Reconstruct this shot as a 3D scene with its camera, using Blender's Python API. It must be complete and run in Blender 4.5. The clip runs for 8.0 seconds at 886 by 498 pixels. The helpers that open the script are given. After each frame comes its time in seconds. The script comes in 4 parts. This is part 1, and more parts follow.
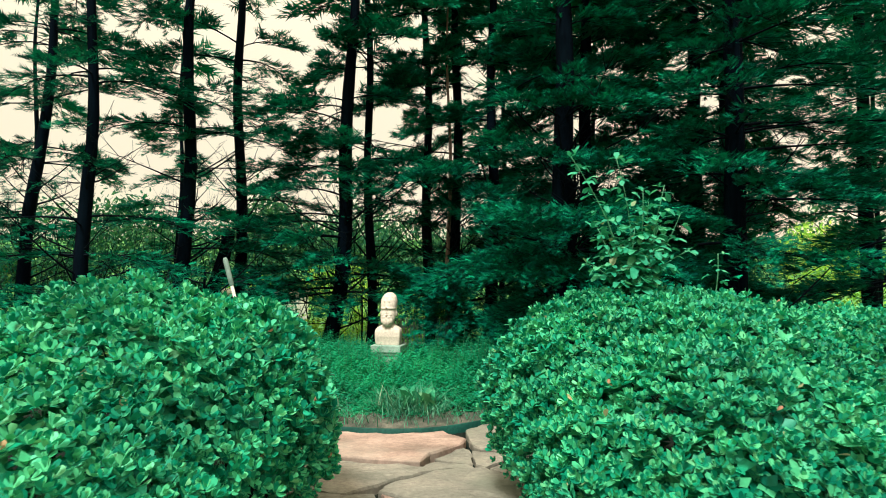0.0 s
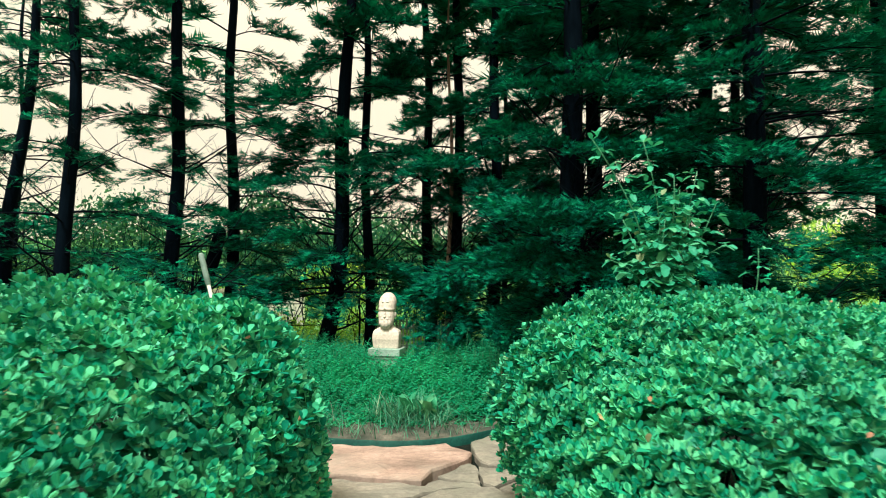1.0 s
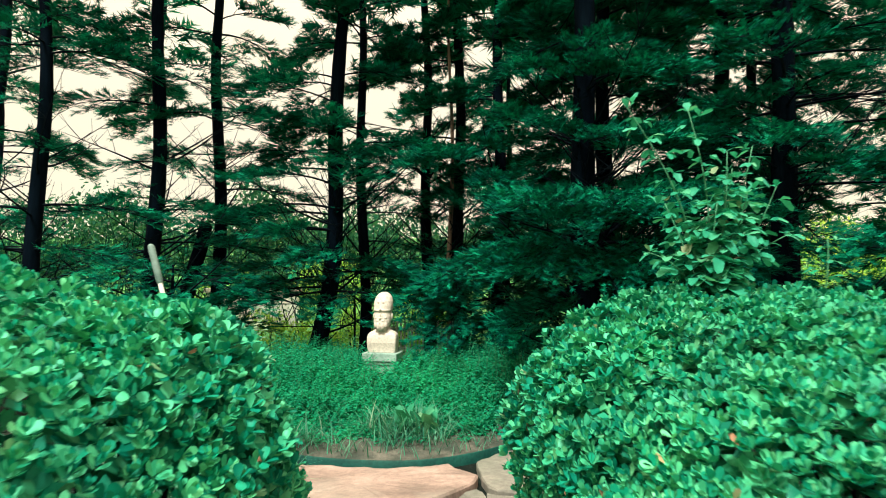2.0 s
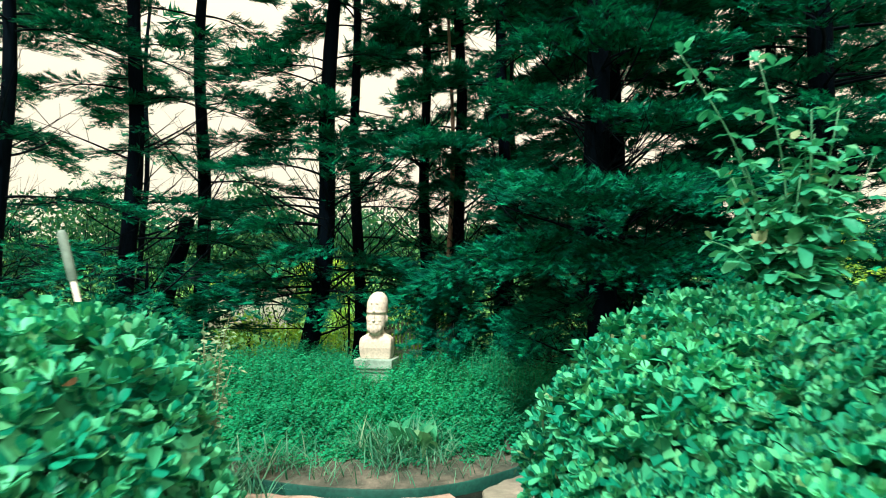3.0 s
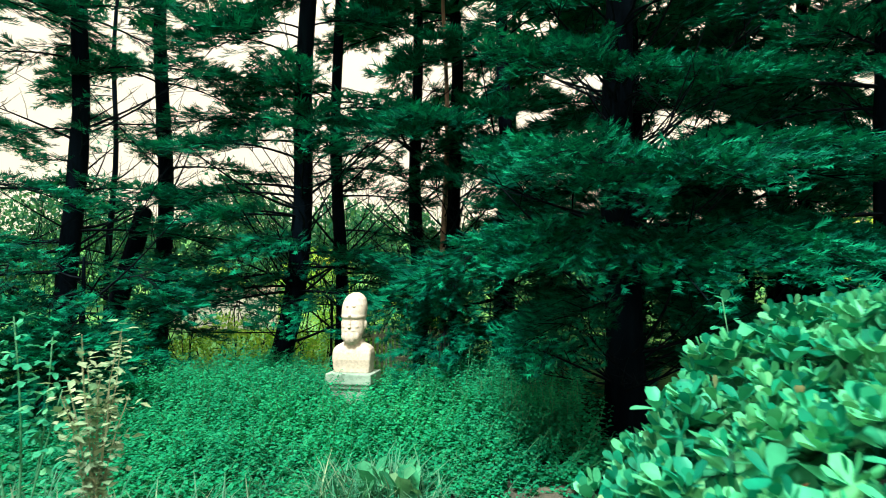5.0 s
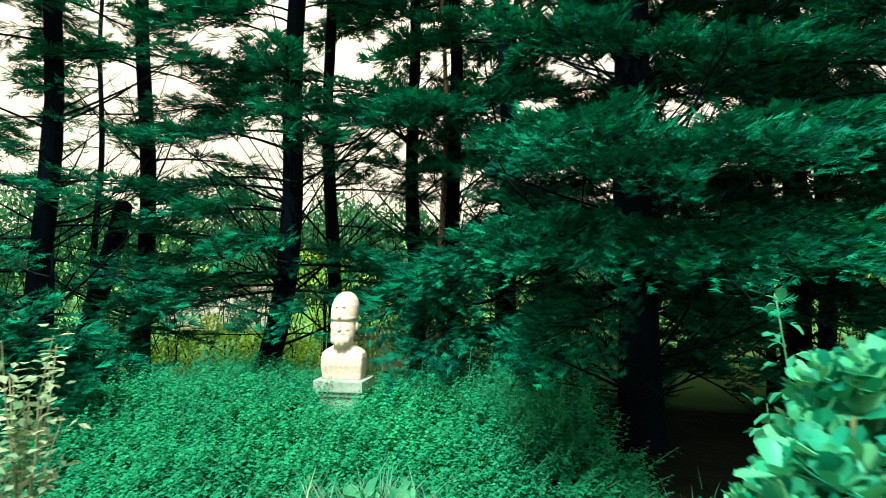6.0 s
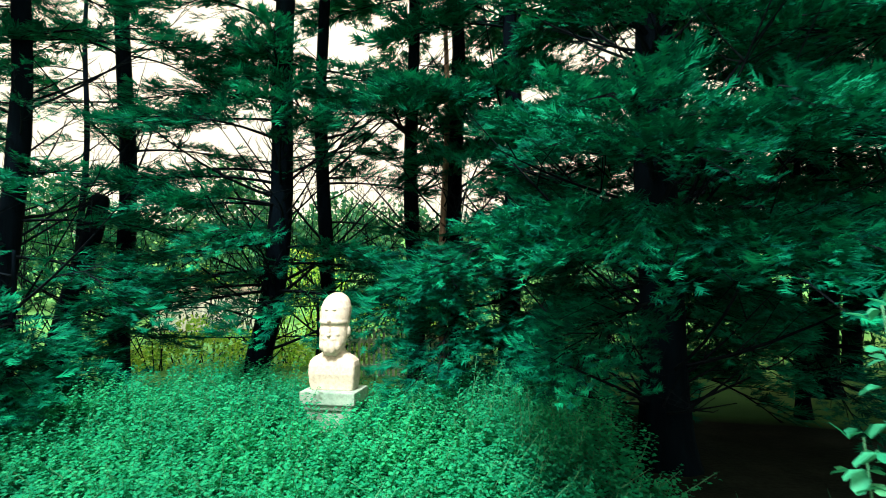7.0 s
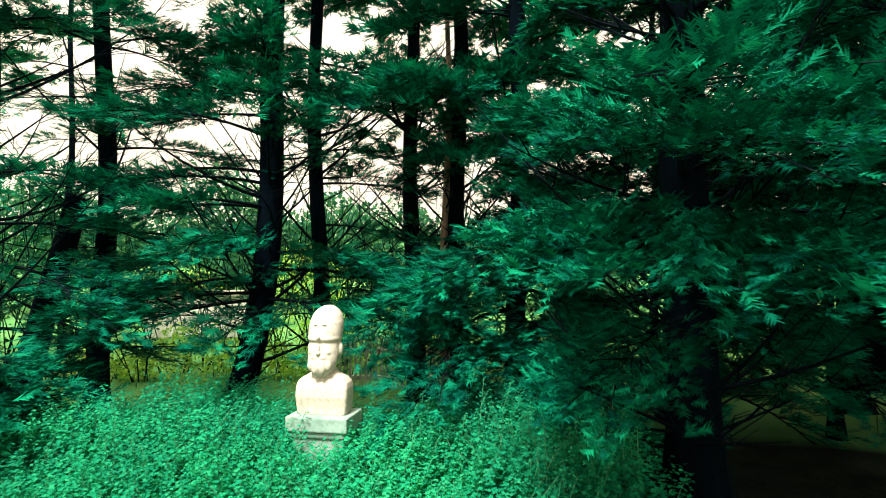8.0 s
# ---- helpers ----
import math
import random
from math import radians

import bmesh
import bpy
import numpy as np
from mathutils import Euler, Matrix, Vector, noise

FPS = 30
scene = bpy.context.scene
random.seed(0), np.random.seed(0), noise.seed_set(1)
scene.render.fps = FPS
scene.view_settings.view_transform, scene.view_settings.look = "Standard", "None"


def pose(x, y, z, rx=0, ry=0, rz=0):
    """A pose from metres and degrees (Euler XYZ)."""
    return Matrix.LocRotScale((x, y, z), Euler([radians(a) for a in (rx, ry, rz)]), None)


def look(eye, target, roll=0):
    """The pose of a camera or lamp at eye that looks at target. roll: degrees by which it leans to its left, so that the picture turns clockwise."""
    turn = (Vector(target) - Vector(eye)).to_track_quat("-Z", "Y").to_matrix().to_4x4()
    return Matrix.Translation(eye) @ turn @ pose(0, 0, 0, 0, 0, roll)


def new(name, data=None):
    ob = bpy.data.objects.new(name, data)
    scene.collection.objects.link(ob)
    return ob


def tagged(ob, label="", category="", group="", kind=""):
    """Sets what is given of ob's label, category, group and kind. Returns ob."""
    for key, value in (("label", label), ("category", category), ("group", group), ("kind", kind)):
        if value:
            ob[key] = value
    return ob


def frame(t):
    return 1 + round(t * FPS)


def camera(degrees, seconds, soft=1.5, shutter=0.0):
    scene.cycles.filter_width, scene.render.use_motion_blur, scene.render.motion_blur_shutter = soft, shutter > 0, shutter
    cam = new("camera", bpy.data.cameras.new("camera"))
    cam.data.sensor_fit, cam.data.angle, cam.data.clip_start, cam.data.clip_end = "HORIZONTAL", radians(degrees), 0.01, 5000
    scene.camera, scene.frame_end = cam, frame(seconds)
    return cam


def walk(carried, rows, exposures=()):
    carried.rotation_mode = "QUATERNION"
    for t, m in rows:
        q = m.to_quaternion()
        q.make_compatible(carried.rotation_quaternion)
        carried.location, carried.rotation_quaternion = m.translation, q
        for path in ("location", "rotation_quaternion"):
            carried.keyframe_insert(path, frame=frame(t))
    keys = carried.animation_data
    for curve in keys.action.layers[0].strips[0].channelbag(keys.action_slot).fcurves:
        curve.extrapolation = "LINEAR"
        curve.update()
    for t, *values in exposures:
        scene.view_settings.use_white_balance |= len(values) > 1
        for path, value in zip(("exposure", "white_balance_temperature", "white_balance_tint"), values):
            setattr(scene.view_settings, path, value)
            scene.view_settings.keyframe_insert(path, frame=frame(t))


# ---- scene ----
cam = camera(74.9, 8.0, 0.95, 0.7)
METRES, EYE, TILT, LEAN, TURN = 3.5, 1.28, 2.5, 0.0, 0.0
ROWS = [
    (0.0, 0.0, 0.0, 0.0, 0.0, 0.0, 0.0),
    (0.5, -0.0042, 0.0465, -0.0039, -0.05, 0.02, 0.01),
    (1.0, -0.0088, 0.1083, -0.0083, -0.11, 0.01, 0.01),
    (1.5, -0.013, 0.1785, -0.0133, -0.19, -0.02, 0.0),
    (3.0, -0.0151, 0.4094, -0.0293, -0.3, -0.11, 0.05),
    (3.5, -0.0102, 0.4824, -0.0341, -0.31, -0.12, 0.04),
    (4.0, -0.0041, 0.5476, -0.0388, -0.36, -0.14, 0.01),
    (4.5, 0.0017, 0.6074, -0.0418, -0.39, -0.17, 0.0),
    (6.0, 0.0076, 0.7657, -0.0538, -0.54, -0.23, 0.0),
    (6.5, 0.0069, 0.8241, -0.0587, -0.56, -0.21, -0.01),
    (7.0, 0.005, 0.8852, -0.062, -0.58, -0.21, -0.02),
    (7.5, 0.0031, 0.9457, -0.0599, -0.59, -0.24, -0.01),
    (8.0, 0.001, 0.9952, -0.0497, -0.61, -0.2, -0.01),
]
EXPOSURE = 0.25
walk(cam, [(t, pose(0, 0, EYE, TILT, LEAN, TURN) @ pose(METRES * x, METRES * y, METRES * z, 90 + pitch, roll, yaw)) for t, x, y, z, yaw, pitch, roll in ROWS],
     [(0.0, EXPOSURE - 0.1), (3.0, EXPOSURE + 0.15), (6.0, EXPOSURE + 0.35), (8.0, EXPOSURE + 0.5)])

def world_light():
    w = bpy.data.worlds.new("sky")
    scene.world = w
    w.use_nodes = True
    nt = w.node_tree
    bg = nt.nodes["Background"]
    sky = nt.nodes.new("ShaderNodeTexSky")
    sky.sky_type = "NISHITA"
    sky.sun_disc = False
    sky.sun_elevation, sky.sun_rotation = radians(SUN_UP), radians(SUN_TURN)
    sky.air_density, sky.dust_density = 1.0, 4.0
    # overcast veil: three times as bright overhead as at the horizon
    co = nt.nodes.new("ShaderNodeTexCoord")
    sep = nt.nodes.new("ShaderNodeSeparateXYZ")
    nt.links.new(co.outputs["Generated"], sep.inputs[0])
    lift = nt.nodes.new("ShaderNodeMapRange")
    lift.inputs[1].default_value, lift.inputs[2].default_value = 0.0, 1.0
    lift.inputs[3].default_value, lift.inputs[4].default_value = 1.0, 3.4
    high = nt.nodes.new("ShaderNodeMath")
    high.operation, high.inputs[1].default_value = "POWER", 2.8
    high.use_clamp = True
    nt.links.new(sep.outputs["Z"], high.inputs[0])
    nt.links.new(high.outputs[0], lift.inputs[0])
    veil = nt.nodes.new("ShaderNodeVectorMath")
    veil.operation = "SCALE"
    veil.inputs[0].default_value = HAZE
    nt.links.new(lift.outputs[0], veil.inputs["Scale"])
    haze = nt.nodes.new("ShaderNodeMix")
    haze.data_type = "RGBA"
    haze.inputs[0].default_value = 0.92
    nt.links.new(sky.outputs[0], haze.inputs[6])
    nt.links.new(veil.outputs[0], haze.inputs[7])
    nt.links.new(haze.outputs[2], bg.inputs[0])
    bg.inputs[1].default_value = SKY_STRENGTH
    lamp = bpy.data.lights.new("sun", "SUN")
    lamp.energy, lamp.angle, lamp.color = SUN_STRENGTH, radians(SUN_WIDTH), (1.0, 0.99, 0.9)
    a, e = radians(SUN_TURN), radians(SUN_UP)
    d = Vector((math.sin(a) * math.cos(e), math.cos(a) * math.cos(e), math.sin(e)))
    new("sun", lamp).matrix_world = look(d * 60, (0, 0, 0))


# the sun stands behind the visitor, veiled by cloud
SUN_UP, SUN_TURN, SUN_STRENGTH, SUN_WIDTH = 56, 198, 5.0, 12
HAZE, SKY_STRENGTH = (7.6, 6.8, 5.0), 0.125
world_light()
# ---- materials ----


def nodes(name):
    m = bpy.data.materials.new(name)
    m.use_nodes = True
    nt = m.node_tree
    return m, nt, nt.nodes["Principled BSDF"]


def ramp(nt, stops, source):
    r = nt.nodes.new("ShaderNodeValToRGB")
    el = r.color_ramp.elements
    while len(el) < len(stops):
        el.new(0.5)
    for e, (p, c) in zip(el, stops):
        e.position, e.color = p, (*c, 1)
    nt.links.new(source, r.inputs[0])
    return r.outputs[0]


def noise_tex(nt, scale, detail=4, rough=0.55, stretch=None):
    co = nt.nodes.new("ShaderNodeTexCoord")
    mp = nt.nodes.new("ShaderNodeMapping")
    if stretch:
        mp.inputs["Scale"].default_value = stretch
    nt.links.new(co.outputs["Object"], mp.inputs["Vector"])
    n = nt.nodes.new("ShaderNodeTexNoise")
    n.inputs["Scale"].default_value, n.inputs["Detail"].default_value = scale, detail
    n.inputs["Roughness"].default_value = rough
    nt.links.new(mp.outputs[0], n.inputs["Vector"])
    return n.outputs["Fac"]


def mix(nt, kind, fac, a, b):
    n = nt.nodes.new("ShaderNodeMix")
    n.data_type, n.blend_type = "RGBA", kind
    for slot, v in ((0, fac), (6, a), (7, b)):
        if isinstance(v, (int, float)):
            n.inputs[slot].default_value = v
        elif isinstance(v, tuple):
            n.inputs[slot].default_value = (*v, 1)
        else:
            nt.links.new(v, n.inputs[slot])
    return n.outputs[2]


def bump(nt, bsdf, height, strength, distance):
    b = nt.nodes.new("ShaderNodeBump")
    b.inputs["Strength"].default_value, b.inputs["Distance"].default_value = strength, distance
    nt.links.new(height, b.inputs["Height"])
    nt.links.new(b.outputs[0], bsdf.inputs["Normal"])


def leaf_material(name, stops, see_through=0.3, rough=0.45, patch=2.0, gloss=0.5, per_object=False):
    """Leaves: a colour by leaf, larger drifts of tone, and light that passes through."""
    m, nt, b = nodes(name)
    if per_object:
        rnd = nt.nodes.new("ShaderNodeObjectInfo").outputs["Random"]
    else:
        rnd = nt.nodes.new("ShaderNodeNewGeometry").outputs["Random Per Island"]
    col = ramp(nt, stops, rnd)
    drift = ramp(nt, [(0.3, (0.62, 0.66, 0.7)), (0.7, (1.2, 1.15, 1.05))], noise_tex(nt, patch, 3))
    col = mix(nt, "MULTIPLY", 1.0, col, drift)
    fine = ramp(nt, [(0.3, (0.8, 0.82, 0.8)), (0.7, (1.12, 1.1, 1.1))], noise_tex(nt, 60, 3))
    col = mix(nt, "MULTIPLY", 0.8, col, fine)
    nt.links.new(col, b.inputs["Base Color"])
    b.inputs["Roughness"].default_value = rough
    b.inputs["Specular IOR Level"].default_value = gloss
    b.inputs["Specular Tint"].default_value = (0.4, 1.0, 0.75, 1)
    tr = nt.nodes.new("ShaderNodeBsdfTranslucent")
    nt.links.new(mix(nt, "MULTIPLY", 1.0, col, (0.9, 1.0, 0.75)), tr.inputs["Color"])
    ms = nt.nodes.new("ShaderNodeMixShader")
    ms.inputs[0].default_value = see_through
    nt.links.new(b.outputs[0], ms.inputs[1])
    nt.links.new(tr.outputs[0], ms.inputs[2])
    nt.links.new(ms.outputs[0], nt.nodes["Material Output"].inputs["Surface"])
    return m


def rough_material(name, stops, scale, rough, relief=0.0, depth=0.01, stretch=None, wear=None, fine=40, gloss=0.3):
    m, nt, b = nodes(name)
    n1 = noise_tex(nt, scale, 6, 0.6, stretch)
    col = ramp(nt, stops, n1)
    n2 = noise_tex(nt, fine, 5, 0.65, stretch)
    col = mix(nt, "MULTIPLY", 0.75, col, ramp(nt, [(0.28, (0.6, 0.6, 0.6)), (0.72, (1.3, 1.3, 1.3))], n2))
    if wear:
        col = mix(nt, "MIX", ramp(nt, [(0.5, (0, 0, 0)), (0.68, (0.8, 0.8, 0.8))], noise_tex(nt, scale * 0.37, 5)), col, wear)
    nt.links.new(col, b.inputs["Base Color"])
    b.inputs["Roughness"].default_value = rough
    b.inputs["Specular IOR Level"].default_value = gloss
    if relief:
        bump(nt, b, mix(nt, "MIX", 0.5, n1, n2), relief, depth)
    return m


CYPRESS = leaf_material("cypress_sprays", [(0.0, (0.0005, 0.05, 0.04)), (0.5, (0.002, 0.145, 0.09)), (1.0, (0.006, 0.33, 0.17))], 0.15, 0.6, 1.1, 0.04)
BOXLEAF = leaf_material("shrub_leaves", [(0.0, (0.001, 0.14, 0.09)), (0.35, (0.005, 0.3, 0.175)), (0.93, (0.1, 0.54, 0.27)), (0.998, (0.16, 0.52, 0.27)), (1.0, (0.5, 0.22, 0.15))], 0.2, 0.4, 2.2, 0.35)
LOOSELEAF = leaf_material("single_shrub_leaves", [(0.0, (0.002, 0.19, 0.125)), (0.5, (0.008, 0.32, 0.2)), (1.0, (0.09, 0.52, 0.27))], 0.2, 0.4, 2.2, 0.35, True)
NETTLE = leaf_material("nettle_leaves", [(0.0, (0.01, 0.3, 0.16)), (0.5, (0.014, 0.37, 0.19)), (1.0, (0.04, 0.46, 0.23))], 0.42, 0.7, 1.6, 0.04)
SHOOTLEAF = leaf_material("bramble_leaves", [(0.0, (0.02, 0.3, 0.18)), (0.75, (0.06, 0.46, 0.28)), (0.985, (0.14, 0.5, 0.27)), (1.0, (0.4, 0.34, 0.22))], 0.35, 0.42, 3.0, 0.3, True)
GRASSM = leaf_material("grass_blades", [(0.0, (0.03, 0.2, 0.13)), (0.6, (0.07, 0.3, 0.19)), (0.92, (0.14, 0.36, 0.24)), (1.0, (0.28, 0.36, 0.25))], 0.3, 0.5, 2.0, 0.2)
FARLEAF = leaf_material("far_foliage", [(0.0, (0.01, 0.09, 0.055)), (0.6, (0.03, 0.16, 0.08)), (1.0, (0.1, 0.26, 0.1))], 0.4, 0.6, 0.25, 0.2)
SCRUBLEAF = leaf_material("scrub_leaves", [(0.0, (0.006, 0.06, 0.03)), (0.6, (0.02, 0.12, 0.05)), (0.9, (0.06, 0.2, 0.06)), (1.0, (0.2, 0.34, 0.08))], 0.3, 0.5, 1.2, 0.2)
# yellow-green lifted far up to carry the sunlight the shrubs miss
YELLOWLEAF = leaf_material("sun_lifted_leaves", [(0.0, (0.2, 0.5, 0.08)), (0.6, (0.42, 0.7, 0.12)), (1.0, (0.66, 0.8, 0.15))], 0.5, 0.5, 1.5, 0.3)
# the shade round the trunks is in this near-black navy bark colour
BARK = rough_material("shade_dark_cypress_bark", [(0.3, (0.0008, 0.003, 0.006)), (0.55, (0.0015, 0.005, 0.009)), (0.8, (0.003, 0.01, 0.014))], 7, 0.95, 0.8, 0.02, (1, 1, 0.13), None, 30, 0.03)
PALEBARK = rough_material("pale_bark", [(0.3, (0.16, 0.1, 0.07)), (0.7, (0.36, 0.24, 0.17))], 9, 0.85, 0.5, 0.01, (1, 1, 0.2), None, 30)
# near-black blue: shade among the limbs is mixed into the twig colour
TWIG = rough_material("shade_dark_twigs", [(0.3, (0.002, 0.005, 0.009)), (0.7, (0.009, 0.015, 0.02))], 12, 0.95, gloss=0.03)
STEM = rough_material("green_stem", [(0.3, (0.03, 0.18, 0.09)), (0.7, (0.08, 0.3, 0.16))], 12, 0.6)
STRAW = rough_material("dry_stem", [(0.3, (0.15, 0.19, 0.11)), (0.7, (0.33, 0.37, 0.23))], 14, 0.85)
SOIL = rough_material("soil_with_litter", [(0.3, (0.025, 0.042, 0.032)), (0.5, (0.065, 0.07, 0.055)), (0.75, (0.17, 0.155, 0.125))], 5, 0.95, 0.7, 0.02, None, None, 55)
SANDSTONE = rough_material("pink_sandstone", [(0.28, (0.18, 0.13, 0.105)), (0.5, (0.31, 0.215, 0.175)), (0.75, (0.43, 0.31, 0.255))], 2.6, 0.85, 0.45, 0.015, (1, 1.8, 1), (0.26, 0.24, 0.2), 30)
GREYSTONE = rough_material("grey_flagstone", [(0.28, (0.11, 0.11, 0.09)), (0.5, (0.185, 0.175, 0.145)), (0.75, (0.29, 0.255, 0.21))], 2.2, 0.88, 0.45, 0.015, (1, 1.6, 1), (0.17, 0.19, 0.14), 28)
MARBLE = rough_material("white_cast_stone", [(0.25, (0.52, 0.45, 0.38)), (0.6, (0.6, 0.53, 0.45))], 5, 0.7, 0.15, 0.004, None, None, 50)
# the pedestal's grey-green holds the nettles' shade as well as weathering
CAST = rough_material("weathered_shaded_stone", [(0.25, (0.17, 0.29, 0.24)), (0.6, (0.28, 0.4, 0.34))], 6, 0.8, 0.3, 0.006, None, (0.4, 0.46, 0.38), 40)
EDGING = rough_material("dark_green_edging", [(0.3, (0.004, 0.045, 0.036)), (0.7, (0.01, 0.075, 0.058))], 5, 0.6, 0.1, 0.004, gloss=0.15)
WHITEPAINT = rough_material("white_stake_paint", [(0.3, (0.68, 0.66, 0.6)), (0.7, (0.8, 0.78, 0.74))], 9, 0.5)
GREYSLEEVE = rough_material("grey_green_sleeve", [(0.3, (0.1, 0.16, 0.14)), (0.7, (0.2, 0.28, 0.25))], 9, 0.5)
# wood near-white: daylight that misses the slats is put into the colour
FENCEWOOD = rough_material("daylit_fence_wood", [(0.3, (0.6, 0.58, 0.52)), (0.7, (0.8, 0.77, 0.7))], 4, 0.85, 0.3, 0.005, (1, 1, 0.1))


def ground_material():
    m, nt, b = nodes("garden_ground")
    geo = nt.nodes.new("ShaderNodeNewGeometry")
    sep = nt.nodes.new("ShaderNodeSeparateXYZ")
    nt.links.new(geo.outputs["Position"], sep.inputs[0])
    field = nt.nodes.new("ShaderNodeMapRange")
    field.inputs[1].default_value, field.inputs[2].default_value = 8.65, 8.95
    east = nt.nodes.new("ShaderNodeMath")
    east.operation = "MULTIPLY_ADD"
    east.inputs[1].default_value = 0.33
    half = nt.nodes.new("ShaderNodeMath")
    half.operation, half.inputs[1].default_value = "MAXIMUM", 0.0
    nt.links.new(sep.outputs["X"], half.inputs[0])
    nt.links.new(half.outputs[0], east.inputs[0])
    nt.links.new(sep.outputs["Y"], east.inputs[2])
    nt.links.new(east.outputs[0], field.inputs[0])
    n = noise_tex(nt, 3.5, 6)
    # soil near-black throughout: the shade under the cypresses is put into its colour
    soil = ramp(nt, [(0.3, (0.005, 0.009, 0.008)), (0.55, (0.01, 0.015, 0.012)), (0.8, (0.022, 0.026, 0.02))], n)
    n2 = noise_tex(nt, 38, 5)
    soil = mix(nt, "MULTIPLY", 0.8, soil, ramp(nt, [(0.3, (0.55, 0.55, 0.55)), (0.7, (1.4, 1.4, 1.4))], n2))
    grass = ramp(nt, [(0.3, (0.04, 0.17, 0.06)), (0.55, (0.1, 0.27, 0.08)), (0.8, (0.22, 0.36, 0.11))], noise_tex(nt, 0.35, 6))
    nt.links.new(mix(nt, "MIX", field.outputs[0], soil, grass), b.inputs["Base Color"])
    b.inputs["Roughness"].default_value, b.inputs["Specular IOR Level"].default_value = 0.95, 0.05
    bump(nt, b, n2, 0.6, 0.02)
    return m


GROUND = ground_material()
# ---- mesh helpers ----
rng = np.random.default_rng(7)


def tri_mesh(name, verts, tris, material, smooth=False):
    """A mesh of triangles from arrays."""
    v, f = np.asarray(verts, dtype=np.float32).reshape(-1, 3), np.asarray(tris, dtype=np.int32).reshape(-1, 3)
    me = bpy.data.meshes.new(name)
    me.vertices.add(len(v))
    me.vertices.foreach_set("co", v.ravel())
    me.loops.add(f.size)
    me.loops.foreach_set("vertex_index", f.ravel())
    me.polygons.add(len(f))
    me.polygons.foreach_set("loop_start", np.arange(0, f.size, 3, dtype=np.int32))
    me.polygons.foreach_set("use_smooth", np.full(len(f), smooth))
    me.update(calc_edges=True)
    me.materials.append(material)
    return me


def link(name, me, parent=None, label="", at=None):
    ob = new(name, me)
    if parent:
        ob.parent = parent
    if at is not None:
        ob.matrix_basis = at
    return tagged(ob, label)


def part(name, bm, material, parent=None, label="", smooth=False, at=None):
    me = bpy.data.meshes.new(name)
    bmesh.ops.recalc_face_normals(bm, faces=bm.faces)
    for f in bm.faces:
        f.smooth = smooth
    bm.to_mesh(me)
    bm.free()
    me.materials.append(material)
    return link(name, me, parent, label, at)


class Soup:
    """Collects triangles for one mesh."""

    def __init__(self):
        self.v, self.f, self.n = [], [], 0

    def add(self, v, f):
        self.v.append(v)
        self.f.append(f + self.n)
        self.n += len(v)

    def stamp(self, template, axis, up, at, size):
        """Copies of a template (x along axis, z along up), each at its place and size."""
        tv, tf = template
        k = len(at)
        if not k:
            return
        x = axis / np.linalg.norm(axis, axis=1, keepdims=True)
        y = np.cross(up, x)
        y /= np.linalg.norm(y, axis=1, keepdims=True) + 1e-9
        z = np.cross(x, y)
        m = np.stack([x, y, z], axis=1) * np.asarray(size).reshape(-1, 1, 1)
        v = np.einsum("vi,kij->kvj", tv, m) + at[:, None, :]
        f = tf[None] + (np.arange(k) * len(tv))[:, None, None]
        self.add(v.reshape(-1, 3), f.reshape(-1, 3))

    def tube(self, pts, radii, sides=5):
        p = np.asarray(pts, dtype=float)
        r = np.asarray(radii, dtype=float)
        d = np.gradient(p, axis=0)
        d /= np.linalg.norm(d, axis=1, keepdims=True) + 1e-9
        ref = np.array([0.31, 0.95, 0.05]) if abs(d[:, 2]).mean() > 0.6 else np.array([0.05, 0.1, 1.0])
        a = np.cross(d, ref)
        a /= np.linalg.norm(a, axis=1, keepdims=True)
        b = np.cross(d, a)
        th = np.linspace(0, 2 * np.pi, sides, endpoint=False)
        ring = a[:, None] * np.cos(th)[None, :, None] + b[:, None] * np.sin(th)[None, :, None]
        v = (p[:, None] + ring * r[:, None, None]).reshape(-1, 3)
        f = []
        for i in range(len(p) - 1):
            for j in range(sides):
                q, w = i * sides + j, i * sides + (j + 1) % sides
                f += [(q, w, w + sides), (q, w + sides, q + sides)]
        e = (len(p) - 1) * sides
        f += [(e, e + j, e + j + 1) for j in range(1, sides - 1)]
        self.add(v, np.array(f))

    def mesh(self, name, material, smooth=False):
        return tri_mesh(name, np.concatenate(self.v), np.concatenate(self.f), material, smooth)


def box(bm, cx, cy, cz, sx, sy, sz, bevel=0.0):
    r = bmesh.ops.create_cube(bm, size=1, matrix=Matrix.LocRotScale((cx, cy, cz), None, (sx, sy, sz)))
    if bevel:
        edges = {e for v in r["verts"] for e in v.link_edges}
        bmesh.ops.bevel(bm, geom=list(edges), offset=bevel, segments=2, affect="EDGES", profile=0.6)


def thing(name, label, category, group="", kind="", at=None):
    ob = new(name)
    ob.empty_display_size = 0.1
    if at is not None:
        ob.matrix_basis = at
    return tagged(ob, label, category, group, kind)


# ---- leaf shapes ----


